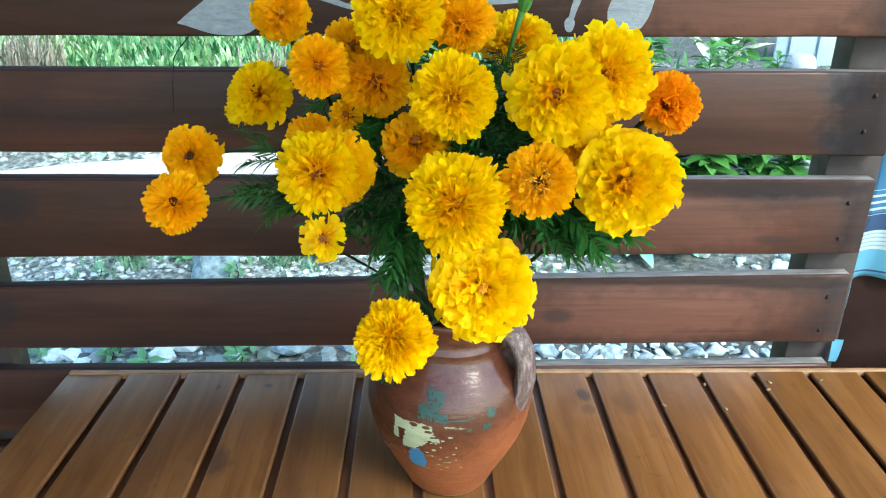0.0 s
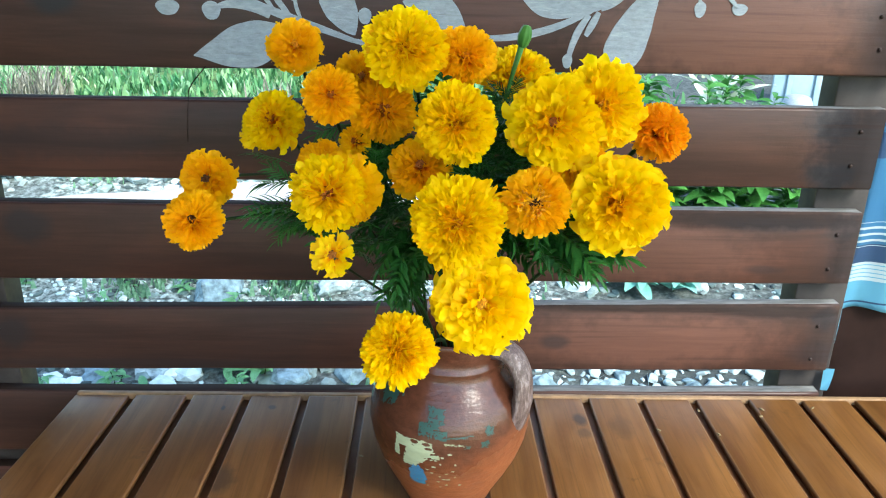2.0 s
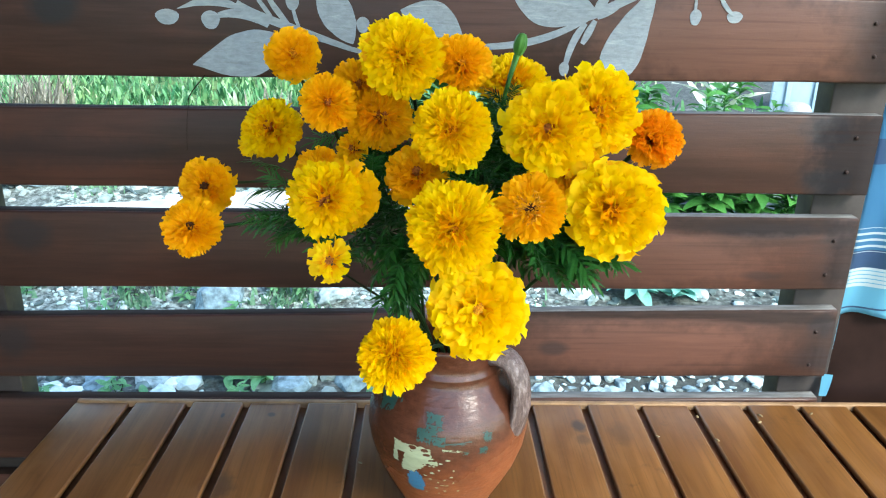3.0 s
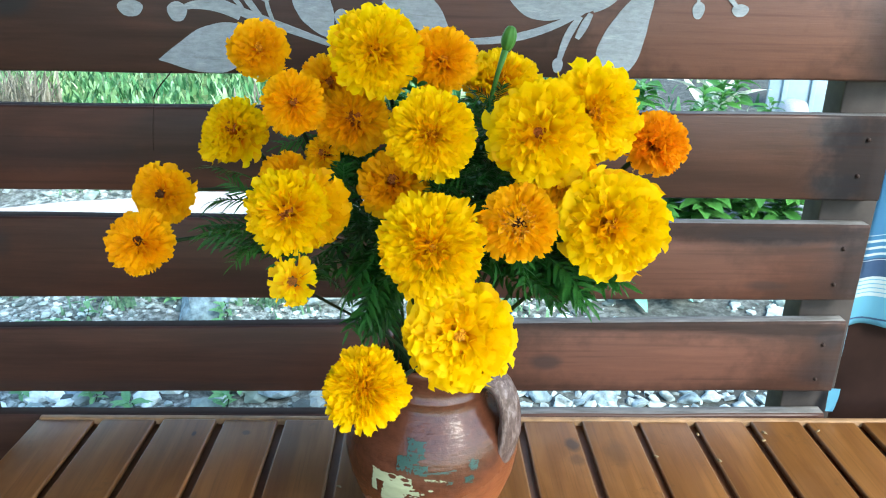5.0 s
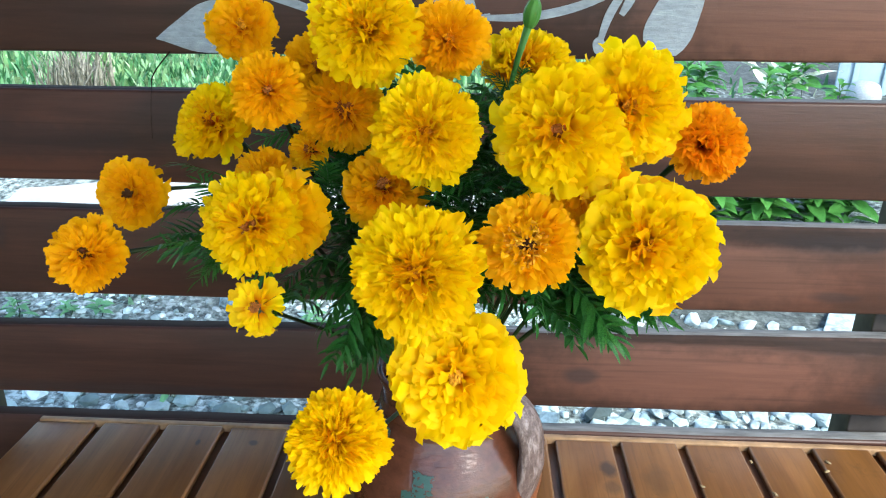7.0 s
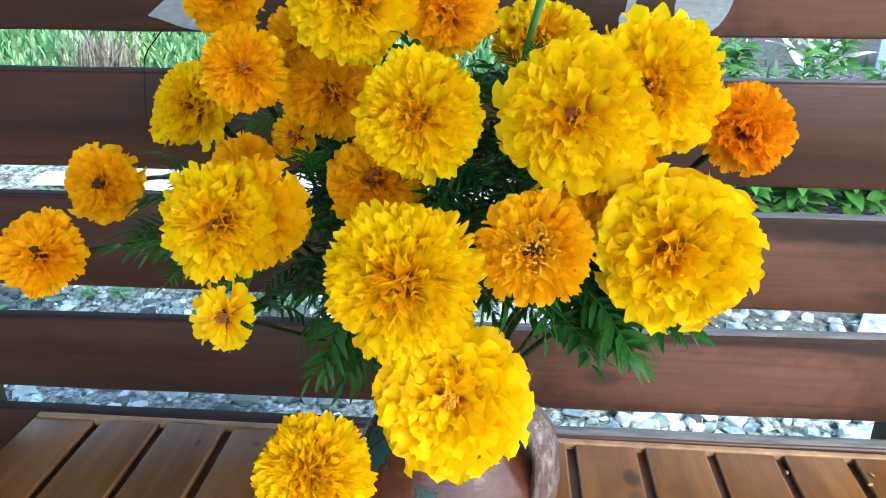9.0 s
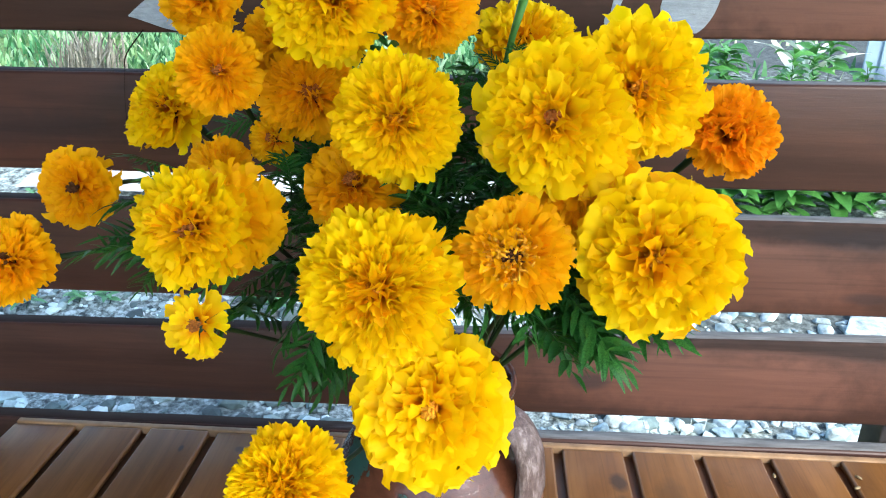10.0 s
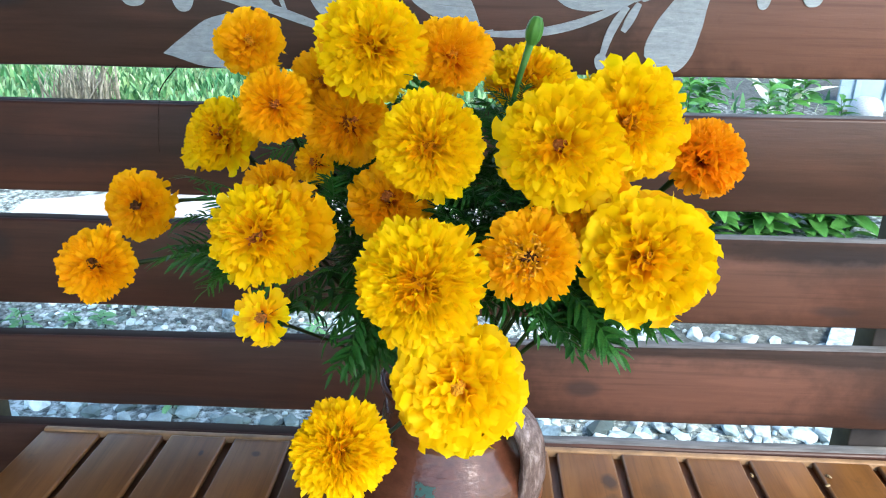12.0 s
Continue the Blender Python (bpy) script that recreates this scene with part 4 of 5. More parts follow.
    # leaves up the stem
    for k in range(leaves):
        p = path[4 + (k * 3 + seed) % 8]
        a = rnd.uniform(0, 6.28)
        leaf_on(thing, p, Vector((math.cos(a), math.sin(a) - 0.25, rnd.uniform(-0.1, 0.6))), rnd.uniform(0.045, 0.065), rnd.uniform(-40, 40), rnd)
    return thing


BRIGHT, GOLD, DEEP = "bright yellow double marigold on a green stem", "golden-orange marigold on a green stem", "deep orange marigold on a green stem"
HEADS = [  # label, place, facing, radius, tint, petals, dome, eye, dark middle, petal width
    (BRIGHT, (-0.056, 0.697, 1.353), (-0.14, -0.93, 0.33), 0.0415, "yellow", 150, 0.5, 0.07, False, 0.50),
    (GOLD, (-0.173, 0.815, 1.339), (0.09, -0.93, 0.37), 0.0318, "amber", 70, 0.4, 0.07, False, 0.74),
    (GOLD, (-0.124, 0.697, 1.310), (0.13, -0.93, 0.33), 0.0302, "amber", 110, 0.5, 0.10, False, 0.44),
    (BRIGHT, (-0.196, 0.786, 1.266), (-0.40, -0.70, 0.59), 0.0372, "yellow", 96, 0.5, 0.13, False, 0.62),
    (GOLD, (-0.261, 0.758, 1.210), (-0.05, -0.96, 0.28), 0.0322, "amber", 66, 0.36, 0.10, True, 0.74),
    (GOLD, (-0.244, 0.640, 1.206), (0.00, -0.84, 0.54), 0.0300, "amber", 96, 0.4, 0.10, True, 0.46),
    (BRIGHT, (-0.119, 0.612, 1.242), (-0.20, -0.90, 0.36), 0.0365, "yellow", 108, 0.55, 0.17, False, 0.52),
    ("small loose yellow marigold on a green stem", (-0.115, 0.593, 1.193), (-0.03, -0.90, 0.43), 0.0228, "yellow", 18, 0.22, 0.14, False, 0.62),
    (BRIGHT, (-0.011, 0.561, 1.235), (-0.11, -0.92, 0.36), 0.0430, "yellow", 175, 0.5, 0.05, False, 0.42),
    (BRIGHT, (-0.011, 0.642, 1.297), (-0.08, -0.95, 0.30), 0.0395, "yellow", 160, 0.5, 0.08, False, 0.44),
    (BRIGHT, (0.073, 0.640, 1.300), (-0.18, -0.94, 0.28), 0.0450, "yellow", 116, 0.53, 0.10, False, 0.64),
    (GOLD, (0.053, 0.580, 1.247), (-0.22, -0.91, 0.34), 0.0325, "amber", 96, 0.42, 0.13, True, 0.50),
    (BRIGHT, (0.128, 0.604, 1.238), (-0.22, -0.92, 0.33), 0.0462, "yellow", 108, 0.49, 0.07, False, 0.72),
    (DEEP, (0.183, 0.694, 1.281), (0.22, -0.84, 0.46), 0.0310, "orange", 120, 0.65, 0.06, False, 0.50),
    (BRIGHT, (0.013, 0.580, 1.155), (-0.13, -0.84, 0.52), 0.0462, "yellow", 92, 0.37, 0.06, False, 0.82),
    (BRIGHT, (-0.058, 0.545, 1.129), (-0.03, -0.80, 0.60), 0.0345, "yellow", 180, 0.6, 0.06, False, 0.36),
    (GOLD, (0.000, 0.735, 1.342), (0.15, -0.90, 0.38), 0.0335, "amber", 100, 0.5, 0.08, False, 0.50),
    (BRIGHT, (0.122, 0.678, 1.309), (0.08, -0.96, 0.25), 0.0455, "yellow", 128, 0.43, 0.07, False, 0.58),
    (BRIGHT, (0.066, 0.865, 1.305), (0.10, -0.50, 0.85), 0.047, "yellow", 100, 0.5, 0.12, False, 0.50),
    (GOLD, (-0.078, 0.735, 1.290), (0.15, -0.91, 0.36), 0.036, "amber", 100, 0.5, 0.20, False, 0.46),
    (GOLD, (-0.041, 0.672, 1.250), (-0.05, -0.70, 0.70), 0.034, "amber", 80, 0.4, 0.12, False, 0.60),
    ("small half-hidden golden marigold", (-0.106, 0.735, 1.258), (-0.37, -0.83, 0.40), 0.019, "gold", 44, 0.5, 0.15, False, 0.50),
    (GOLD, (-0.138, 0.715, 1.240), (-0.35, -0.92, 0.38), 0.027, "amber", 70, 0.4, 0.12, False, 0.56),
    (GOLD, (-0.100, 0.755, 1.318), (-0.05, -0.92, 0.38), 0.030, "amber", 70, 0.4, 0.12, False, 0.56),
    # Extra head; its golden petals stand for the yellow head's shaded right side.
    (GOLD, (-0.105, 0.634, 1.239), (0.10, -0.93, 0.30), 0.0355, "gold", 60, 0.25, 0.12, False, 0.66),
    (GOLD, (0.092, 0.640, 1.262), (-0.15, -0.93, 0.28), 0.036, "amber", 84, 0.4, 0.12, False, 0.56),
]
heads = [marigold(label, at, way, R, tint, n, 11 * i + 5, dome, eye, dark, wide, 0 if at[0] < -0.15 else 3) for i, (label, at, way, R, tint, n, dome, eye, dark, wide) in enumerate(HEADS)]

# more leaves round the mouth of the jug
rnd = random.Random(77)
for middle, spread, way, count, kinds in (
    ((0.075, 0.715, 1.18), (0.045, 0.03, 0.02), (0.65, -0.35, 0.1), 34, LEAVES),
    ((0.04, 0.715, 1.185), (0.03, 0.03, 0.02), (0.45, -0.35, 0.0), 12, LEAVES),
    ((-0.055, 0.71, 1.17), (0.03, 0.03, 0.015), (-0.5, -0.4, -0.4), 16, LEAVES),
    ((-0.105, 0.70, 1.185), (0.03, 0.03, 0.018), (-0.8, -0.25, -0.1), 20, WISPS),
    ((-0.12, 0.72, 1.225), (0.03, 0.03, 0.018), (-0.7, -0.25, 0.1), 22, WISPS),
    ((-0.06, 0.71, 1.22), (0.04, 0.03, 0.03), (-0.1, -0.4, 0.5), 24, WISPS),
    ((0.02, 0.73, 1.23), (0.05, 0.03, 0.03), (0.2, -0.3, 0.6), 12, LEAVES),
    ((0.02, 0.74, 1.265), (0.05, 0.02, 0.03), (0.0, -0.3, 0.5), 16, LEAVES),
    ((-0.07, 0.78, 1.25), (0.04, 0.02, 0.03), (-0.1, -0.1, 0.6), 22, WISPS),
    ((0.02, 0.71, 1.235), (0.045, 0.03, 0.03), (0.1, -0.5, 0.5), 34, LEAVES),
    ((0.05, 0.70, 1.20), (0.05, 0.03, 0.02), (0.3, -0.5, 0.2), 26, LEAVES),
    ((-0.06, 0.77, 1.225), (0.04, 0.02, 0.03), (-0.1, -0.3, 0.3), 24, LEAVES),
    ((-0.075, 0.66, 1.165), (0.035, 0.03, 0.02), (-0.4, -0.5, -0.05), 20, LEAVES),
    ((-0.04, 0.70, 1.16), (0.02, 0.03, 0.015), (-0.1, -0.5, -0.3), 30, LEAVES),
    ((0.09, 0.66, 1.19), (0.035, 0.03, 0.015), (0.5, -0.5, 0.05), 60, LEAVES),
    ((0.12, 0.68, 1.185), (0.025, 0.03, 0.012), (0.7, -0.3, 0.15), 16, WISPS),
    ((0.03, 0.68, 1.25), (0.03, 0.02, 0.02), (0.0, -0.3, 0.5), 30, WISPS),
    ((0.035, 0.66, 1.22), (0.02, 0.02, 0.02), (0.0, -0.6, 0.3), 24, LEAVES),
    ((0.045, 0.70, 1.165), (0.02, 0.02, 0.012), (0.3, -0.6, 0.1), 22, LEAVES),
    ((0.03, 0.77, 1.22), (0.06, 0.03, 0.04), (0.1, 0.0, 0.6), 16, LEAVES),
    ((0.07, 0.72, 1.195), (0.05, 0.03, 0.022), (0.3, -0.2, 0.15), 70, LEAVES),
    ((-0.03, 0.74, 1.20), (0.05, 0.03, 0.03), (-0.2, -0.2, 0.2), 26, LEAVES),
    ((-0.09, 0.70, 1.195), (0.035, 0.03, 0.02), (-0.5, -0.2, 0.0), 12, LEAVES),
    ((-0.08, 0.76, 1.26), (0.03, 0.02, 0.025), (-0.3, -0.2, 0.3), 30, WISPS),
    ((-0.145, 0.67, 1.198), (0.02, 0.02, 0.014), (-0.8, -0.1, -0.1), 20, WISPS),
    ((-0.155, 0.71, 1.232), (0.015, 0.02, 0.018), (-0.5, 0.0, 0.2), 14, WISPS),
):
    for _ in range(count):
        at = [m + rnd.uniform(-1, 1) * d for m, d in zip(middle, spread)]
        leaf_on(heads[rnd.randrange(len(heads))], at, [w + rnd.uniform(-0.45, 0.45) for w in way], rnd.uniform(0.034, 0.056), rnd.uniform(-50, 50), rnd, kinds)

# the bud
bud = root("marigold_bud", MOUTH, "closed green marigold bud on a thin stem", "flower bud", "marigolds in the jug")
path = bezier(MOUTH + Vector((0.01, -0.01, -0.12)), (0.03, 0.83, 1.12), (0.030, 0.80, 1.24), (0.061, 0.793, 1.348), 12)
part("stem", tube(path, [0.0013] * 8 + [0.0014, 0.0016, 0.0019, 0.0024, 0.0034], 8), BUD_GREEN, bud)
bm = lathe([(0, -0.004), (0.0036, -0.003), (0.0056, 0.001), (0.0066, 0.006), (0.0064, 0.011), (0.0052, 0.0155), (0.0036, 0.0185), (0, 0.0195)], 40)
for v in bm.verts:
    ridge = 1 + 0.07 * math.cos(8 * math.atan2(v.co.y, v.co.x))
    v.co.x, v.co.y = v.co.x * ridge, v.co.y * ridge
part("bud", bm, BUD_GREEN, bud, m=aim((0.0615, 0.793, 1.348), (0.18, -0.05, 0.95)))
for k in range(20):
    at = Vector((0.047 + rnd.uniform(-0.012, 0.008), 0.790 + rnd.uniform(-0.008, 0.008), 1.280 + rnd.uniform(-0.025, 0.018)))
    leaf_on(bud, at, (rnd.uniform(-0.7, 0.6), rnd.uniform(-0.5, 0.1), 0.8), rnd.uniform(0.020, 0.034), rnd.uniform(-60, 60), rnd, WISPS, True)

# ---- the cloth over the bench end ----
bench = root("bench_end", (0.9, 1.17, 0), "dark brown wooden bench end panel beside the fence", "bench")
bm = bmesh.new()
outline = [(0.662, 0.0), (0.662, 0.5), (0.663, 0.70), (0.666, 0.80), (0.670, 0.90), (0.684, 1.0), (0.715, 1.08), (0.73, 1.16), (0.74, 1.30), (1.25, 1.31), (1.25, 0.0)]
near = [bm.verts.new((x, 1.150, z)) for x, z in outline]
far = [bm.verts.new((x, 1.185, z)) for x, z in outline]
bm.faces.new(near), bm.faces.new(far[::-1])
for i in range(len(near)):
    bm.faces.new((near[i - 1], near[i], far[i], far[i - 1]))
bmesh.ops.bevel(bm, geom=[e for e in bm.edges if abs(e.verts[0].co.y - e.verts[1].co.y) < 1e-4], offset=0.005, segments=2, affect="EDGES")
part("panel", bm, DARK_WOOD, bench, smooth=False)
part("foot", box(0.655, 1.26, 1.14, 1.195, 0.0, 0.06, 0.004), DARK_WOOD, bench)
part("top_rail", box(0.74, 1.25, 1.145, 1.19, 1.312, 1.335, 0.006), DARK_WOOD, bench)


def cloth_sheet(edge, y0, z_top, z_low, wide, seed):
    """A hanging sheet; edge(z) is its near side's x."""
    bm = bmesh.new()
    uv = bm.loops.layers.uv.new("UVMap")
    nx, nz = 40, 44
    rows, places = [], {}
    for j in range(nz + 1):
        row = []
        for i in range(nx + 1):
            u, w = i / nx, j / nz
            low = z_low + 0.012 * math.sin(3.0 * u * wide / 0.12 + seed) - 0.01 * u
            z = z_top + (low - z_top) * w
            x = edge(z) + u * wide
            y = y0 - 0.006 * math.sin(u * wide * 70 + 2.0 * w + seed) * (0.3 + w) - 0.004 * noise.noise(Vector((x * 20, z * 9, seed)))
            v = bm.verts.new((x, y, z))
            places[v] = (u * wide, z)
            row.append(v)
        rows.append(row)
    for a, b in zip(rows, rows[1:]):
        for i in range(nx):
            f = bm.faces.new((a[i], a[i + 1], b[i + 1], b[i]))
            for loop in f.loops:
                loop[uv].uv = places[loop.vert]
    bmesh.ops.solidify(bm, geom=bm.faces[:], thickness=0.0012)
    return bm


def front_edge(z):
    return 0.654 if z > 1.0 else 0.650 + 0.035 * max(0.0, z - 0.884)


cloth = root("tablecloth", (0.8, 1.14, 1.30), "blue and white checked cloth hung over the bench end", "cloth")
part("front_fall", cloth_sheet(front_edge, 1.135, 1.345, 0.884, 0.42, 0.5), CLOTH, cloth)
part("side_fall", cloth_sheet(lambda z: 0.650, 1.140, 0.89, 0.69, 0.012, 2.1), CLOTH, cloth)
part("hem_corner", cloth_sheet(lambda z: 0.640 + 0.1 * max(0.0, z - 0.765), 1.119, 0.790, 0.748, 0.017, 0.3), CLOTH, cloth)
part("top_fold", cloth_sheet(lambda z: 0.70, 1.135, 1.36, 1.34, 0.40, 1.0), CLOTH, cloth)

# ---- the garden behind the fence ----
def stone_bm(bm, at, size, rnd, flat=0.65, detail=1):
    made = bmesh.ops.create_icosphere(bm, subdivisions=detail, radius=1.0)["verts"]
    squash = Vector((rnd.uniform(0.7, 1.3), rnd.uniform(0.7, 1.2), flat * rnd.uniform(0.7, 1.2)))
    turned = Euler((rnd.uniform(-0.4, 0.4), rnd.uniform(-0.4, 0.4), rnd.uniform(0, 6.28))).to_matrix()
    off = Vector((rnd.uniform(0, 50), 0, 0))
    for v in made:
        p = Vector(v.co)
        p *= 1 + 0.5 * noise.noise(p * 1.3 + off) + 0.22 * noise.noise(p * 3.6 + off)
        v.co = Vector(at) + turned @ Vector((p.x * squash.x, p.y * squash.y, p.z * squash.z)) * size


def island_stone():
    n = Nodes("garden_stone")
    island = n.tree.nodes.new("ShaderNodeNewGeometry").outputs["Random Per Island"]
    f = n.noise(n.coords("Object"), 35, 5, 0.65)
    base = n.ramp(island, [(0.0, (0.025, 0.042, 0.042)), (0.3, (0.15, 0.22, 0.205)), (0.65, (0.42, 0.54, 0.52)), (1.0, (0.68, 0.78, 0.76))])
    patchy = n.ramp(n.noise(n.coords("Object"), 2.6, 3, 0.6), [(0.38, (0.42, 0.42, 0.42)), (0.54, (1.1, 1.1, 1.1))])
    base = n.mix(1.0, base, patchy, "MULTIPLY")
    n.colour(n.mix(1.0, base, n.ramp(f, [(0.3, (0.7, 0.7, 0.7)), (0.7, (1.1, 1.1, 1.1))]), "MULTIPLY"))
    n.set(Roughness=0.85)
    n.bump(f, 0.5, 0.006)
    return n.material


rnd = random.Random(5)
verts, faces = [], []
unit = bmesh.new()
bmesh.ops.create_icosphere(unit, subdivisions=1, radius=1.0)
unit_verts = [v.co.copy() for v in unit.verts]
unit_faces = [[v.index for v in f.verts] for f in unit.faces]
unit.free()


def scatter(count, x0, x1, y0, y1, least, most, bare=0.0):
    """Stones of many sizes over a stretch of the ground; bare leaves gaps of open soil."""
    for _ in range(count):
        y = rnd.uniform(y0, y1)
        x = rnd.uniform(x0, x1) * y / 3.0
        if noise.noise(Vector((x * 2.3, y * 2.3, 3.0))) < bare - 0.5:
            continue
        size = least + (most - least) * rnd.random() ** 2.6
        squash = (rnd.uniform(0.7, 1.5), rnd.uniform(0.7, 1.3), rnd.uniform(0.35, 0.8))
        spin = rnd.uniform(0, 6.28)
        at = Vector((x, y, ground_height(x, y) + size * 0.22))
        first = len(verts)
        for c in unit_verts:
            p = Vector((c.x * squash[0], c.y * squash[1], c.z * squash[2])) * (1 + 0.45 * noise.noise(c * 1.7 + at * 9))
            verts.append(at + Vector((p.x * math.cos(spin) - p.y * math.sin(spin), p.x * math.sin(spin) + p.y * math.cos(spin), p.z)) * size)
        faces.extend([first + k for k in f] for f in unit_faces)


scatter(900, -2.2, 0.45, 1.75, 3.05, 0.012, 0.05, 0.3)
scatter(700, 0.3, 2.2, 1.75, 2.55, 0.010, 0.05, 0.3)
scatter(3600, -2.4, 0.5, 3.0, 4.0, 0.005, 0.022, 0.1)
scatter(900, 0.5, 2.2, 3.0, 4.0, 0.006, 0.030, 0.45)
scatter(300, -1.75, -0.3, 4.36, 4.9, 0.012, 0.05, 0.2)
me = bpy.data.meshes.new("garden_stones")
me.from_pydata(verts, [], faces)
me.materials.append(island_stone())
tagged(new("garden_stones", me), "pale grey gravel and stones on the garden ground", "gravel", kind="stuff")

PALE, ROUND, WHITE_STONE = "large blue-grey boulder among gravel", "pale rounded garden rock", "small angular white broken garden stone"
for x, y, size, flat, mat, label in (
    (-0.95, 3.32, 0.15, 0.6, BLUE_STONE, PALE), (-0.44, 3.38, 0.08, 0.5, STONE, ROUND), (-1.72, 4.55, 0.06, 0.6, STONE, ROUND), (-1.5, 4.6, 0.05, 0.6, STONE, ROUND),
    (-2.40, 4.65, 0.22, 0.4, BLUE_STONE, "low grey rock half sunk in soil"), (-1.30, 2.74, 0.06, 0.5, BLUE_STONE, "small blue-grey garden rock"), (-1.08, 2.78, 0.07, 0.5, STONE, ROUND),
    (-0.55, 2.74, 0.085, 0.4, BLUE_STONE, "flat blue-grey garden rock"), (-0.30, 2.78, 0.075, 0.45, BLUE_STONE, "flat blue-grey garden rock"), (-0.12, 2.72, 0.05, 0.5, STONE, ROUND),
    (0.72, 3.42, 0.05, 0.9, STONE, ROUND), (1.30, 3.42, 0.055, 0.8, STONE, ROUND), (1.48, 3.36, 0.03, 0.6, STONE, ROUND),
):
    bm = bmesh.new()
    stone_bm(bm, (x, y, ground_height(x, y) + size * 0.2), size, rnd, flat, 2)
    tagged(new("rock", mesh_from("rock", bm, mat, False)), label, "rock", "garden rocks")



def broken_stone(name, at, size, rnd, label, thin=0.6, mat=STONE):
    """An angular broken stone: a block with its corners knocked off unevenly."""
    bm = bmesh.new()
    turned = Euler((rnd.uniform(-0.5, 0.5), rnd.uniform(-0.5, 0.5), rnd.uniform(0, 6.28))).to_matrix()
    wide = (rnd.uniform(0.7, 1.5), rnd.uniform(0.6, 1.1), thin * rnd.uniform(0.6, 1.1))
    for _ in range(15):
        p = Vector([rnd.uniform(-1, 1) for _ in range(3)])
        p /= max(abs(p.x), abs(p.y), abs(p.z)) ** 0.8 * p.length ** 0.2
        bm.verts.new(Vector(at) + turned @ Vector((p.x * wide[0], p.y * wide[1], p.z * wide[2])) * size)
    hull = bmesh.ops.convex_hull(bm, input=bm.verts[:])
    bmesh.ops.delete(bm, geom=[v for v in hull["geom_interior"] if isinstance(v, bmesh.types.BMVert)], context="VERTS")
    bmesh.ops.bevel(bm, geom=bm.edges[:], offset=size * 0.07, segments=1, affect="EDGES")
    tagged(new(name, mesh_from(name, bm, mat, False)), label, "rock", "garden rocks")


# white rubble along the foot of the fence
rubble = random.Random(41)
for row in range(11):
    x = 0.22 + 0.05 * rubble.random() + (0.5 if row > 8 else 0.0)
    while x < 1.62:
        size = 0.012 + 0.031 * rubble.random() ** 2.0
        x += size * 0.85
        y = (2.38 + 0.058 * row if row < 9 else 3.06 + 0.1 * (row - 9)) + rubble.uniform(-0.025, 0.025)
        blue = rubble.random() < 0.2
        broken_stone("rock", (x, y, ground_height(x, y) + size * rubble.uniform(0.1, 0.42)), size, rubble, "small blue-grey broken rock" if blue else WHITE_STONE, 0.6, BLUE_STONE if blue else STONE)
        x += size * 0.85 + (0.02 if row < 9 else 0.06) * rubble.random()
bm = box(-0.10, 0.12, -0.2, 0.22, 0.0, 0.045, 0.006, 2)
bm.transform(Matrix.Translation((1.63, 3.14, ground_height(1.6, 3.14) - 0.005)) @ Matrix.Rotation(-0.5, 4, "Z"))
tagged(new("paving_slab", mesh_from("paving_slab", bm, STONE, False)), "pale stone slab lying among garden rubble", "slab")

# a pale path
bm = bmesh.new()
left, right = [], []
for i in range(25):
    x = -2.4 + 2.5 * i / 24
    near, far = 3.98 + 0.02 * math.sin(5 * x), 4.20 + 0.22 * (x + 2.2) + 0.012 * math.sin(9 * x)
    left.append(bm.verts.new((x, near, ground_height(x, near) + 0.035)))
    right.append(bm.verts.new((x, far, ground_height(x, far) + 0.035)))
for i in range(24):
    bm.faces.new((left[i], left[i + 1], right[i + 1], right[i]))
bmesh.ops.solidify(bm, geom=bm.faces[:], thickness=0.05)
tagged(new("path", mesh_from("path", bm, CONCRETE, False)), "pale concrete garden path", "path", kind="structure")


def blades(name, places, label, material, height, rnd, girth=1.0):
    verts, faces = [], []
    for x, y in places:
        z = ground_height(x, y)
        h = height * rnd.uniform(0.5, 1.2)
        a, lean = rnd.uniform(0, 6.28), rnd.uniform(0.1, 0.7)
        wide = girth * rnd.uniform(0.003, 0.007) * (1 + h * 3)
        side = Vector((math.cos(a), math.sin(a), 0))
        out = Vector((-math.sin(a), math.cos(a), 0))
        first = len(verts)
        for t in (0.0, 0.45, 0.8):
            c = Vector((x, y, z)) + Vector((0, 0, h * t)) + out * lean * h * t * t
            verts += [c - side * wide * (1 - t * 0.7), c + side * wide * (1 - t * 0.7)]
        verts.append(Vector((x, y, z + h * 0.95)) + out * lean * h)
        faces += [(first, first + 1, first + 3, first + 2), (first + 2, first + 3, first + 5, first + 4), (first + 4, first + 5, first + 6)]
    me = bpy.data.meshes.new(name)
    me.from_pydata(verts, [], faces)
    me.materials.append(material)
    tagged(new(name, me), label, "grass", kind="stuff")


rnd = random.Random(9)
spots_of_grass = []
for cx, cy, r, n in ((-1.35, 3.35, 0.2, 80), (-0.64, 3.36, 0.16, 110), (-1.9, 3.5, 0.3, 60), (-0.2, 2.6, 0.1, 40), (-1.96, 4.6, 0.2, 90), (0.35, 3.3, 0.2, 60)):
    spots_of_grass += [(cx + rnd.gauss(0, r * 0.5), cy + rnd.gauss(0, r * 0.4)) for _ in range(n)]
blades("grass_tufts", spots_of_grass, "small green grass tufts between the stones", TUFT, 0.06, rnd, 1.8)
meadow = []
for _ in range(17000):
    y = 4.9 + 6.5 * rnd.random() ** 1.3
    meadow.append((rnd.uniform(-0.75 * y, 0.2 * y if y > 5.5 else -0.05 * y), y))
for _ in range(260):
    y = rnd.uniform(4.8, 8.0)
    meadow.append((y * rnd.uniform(0.2, 0.55), y))
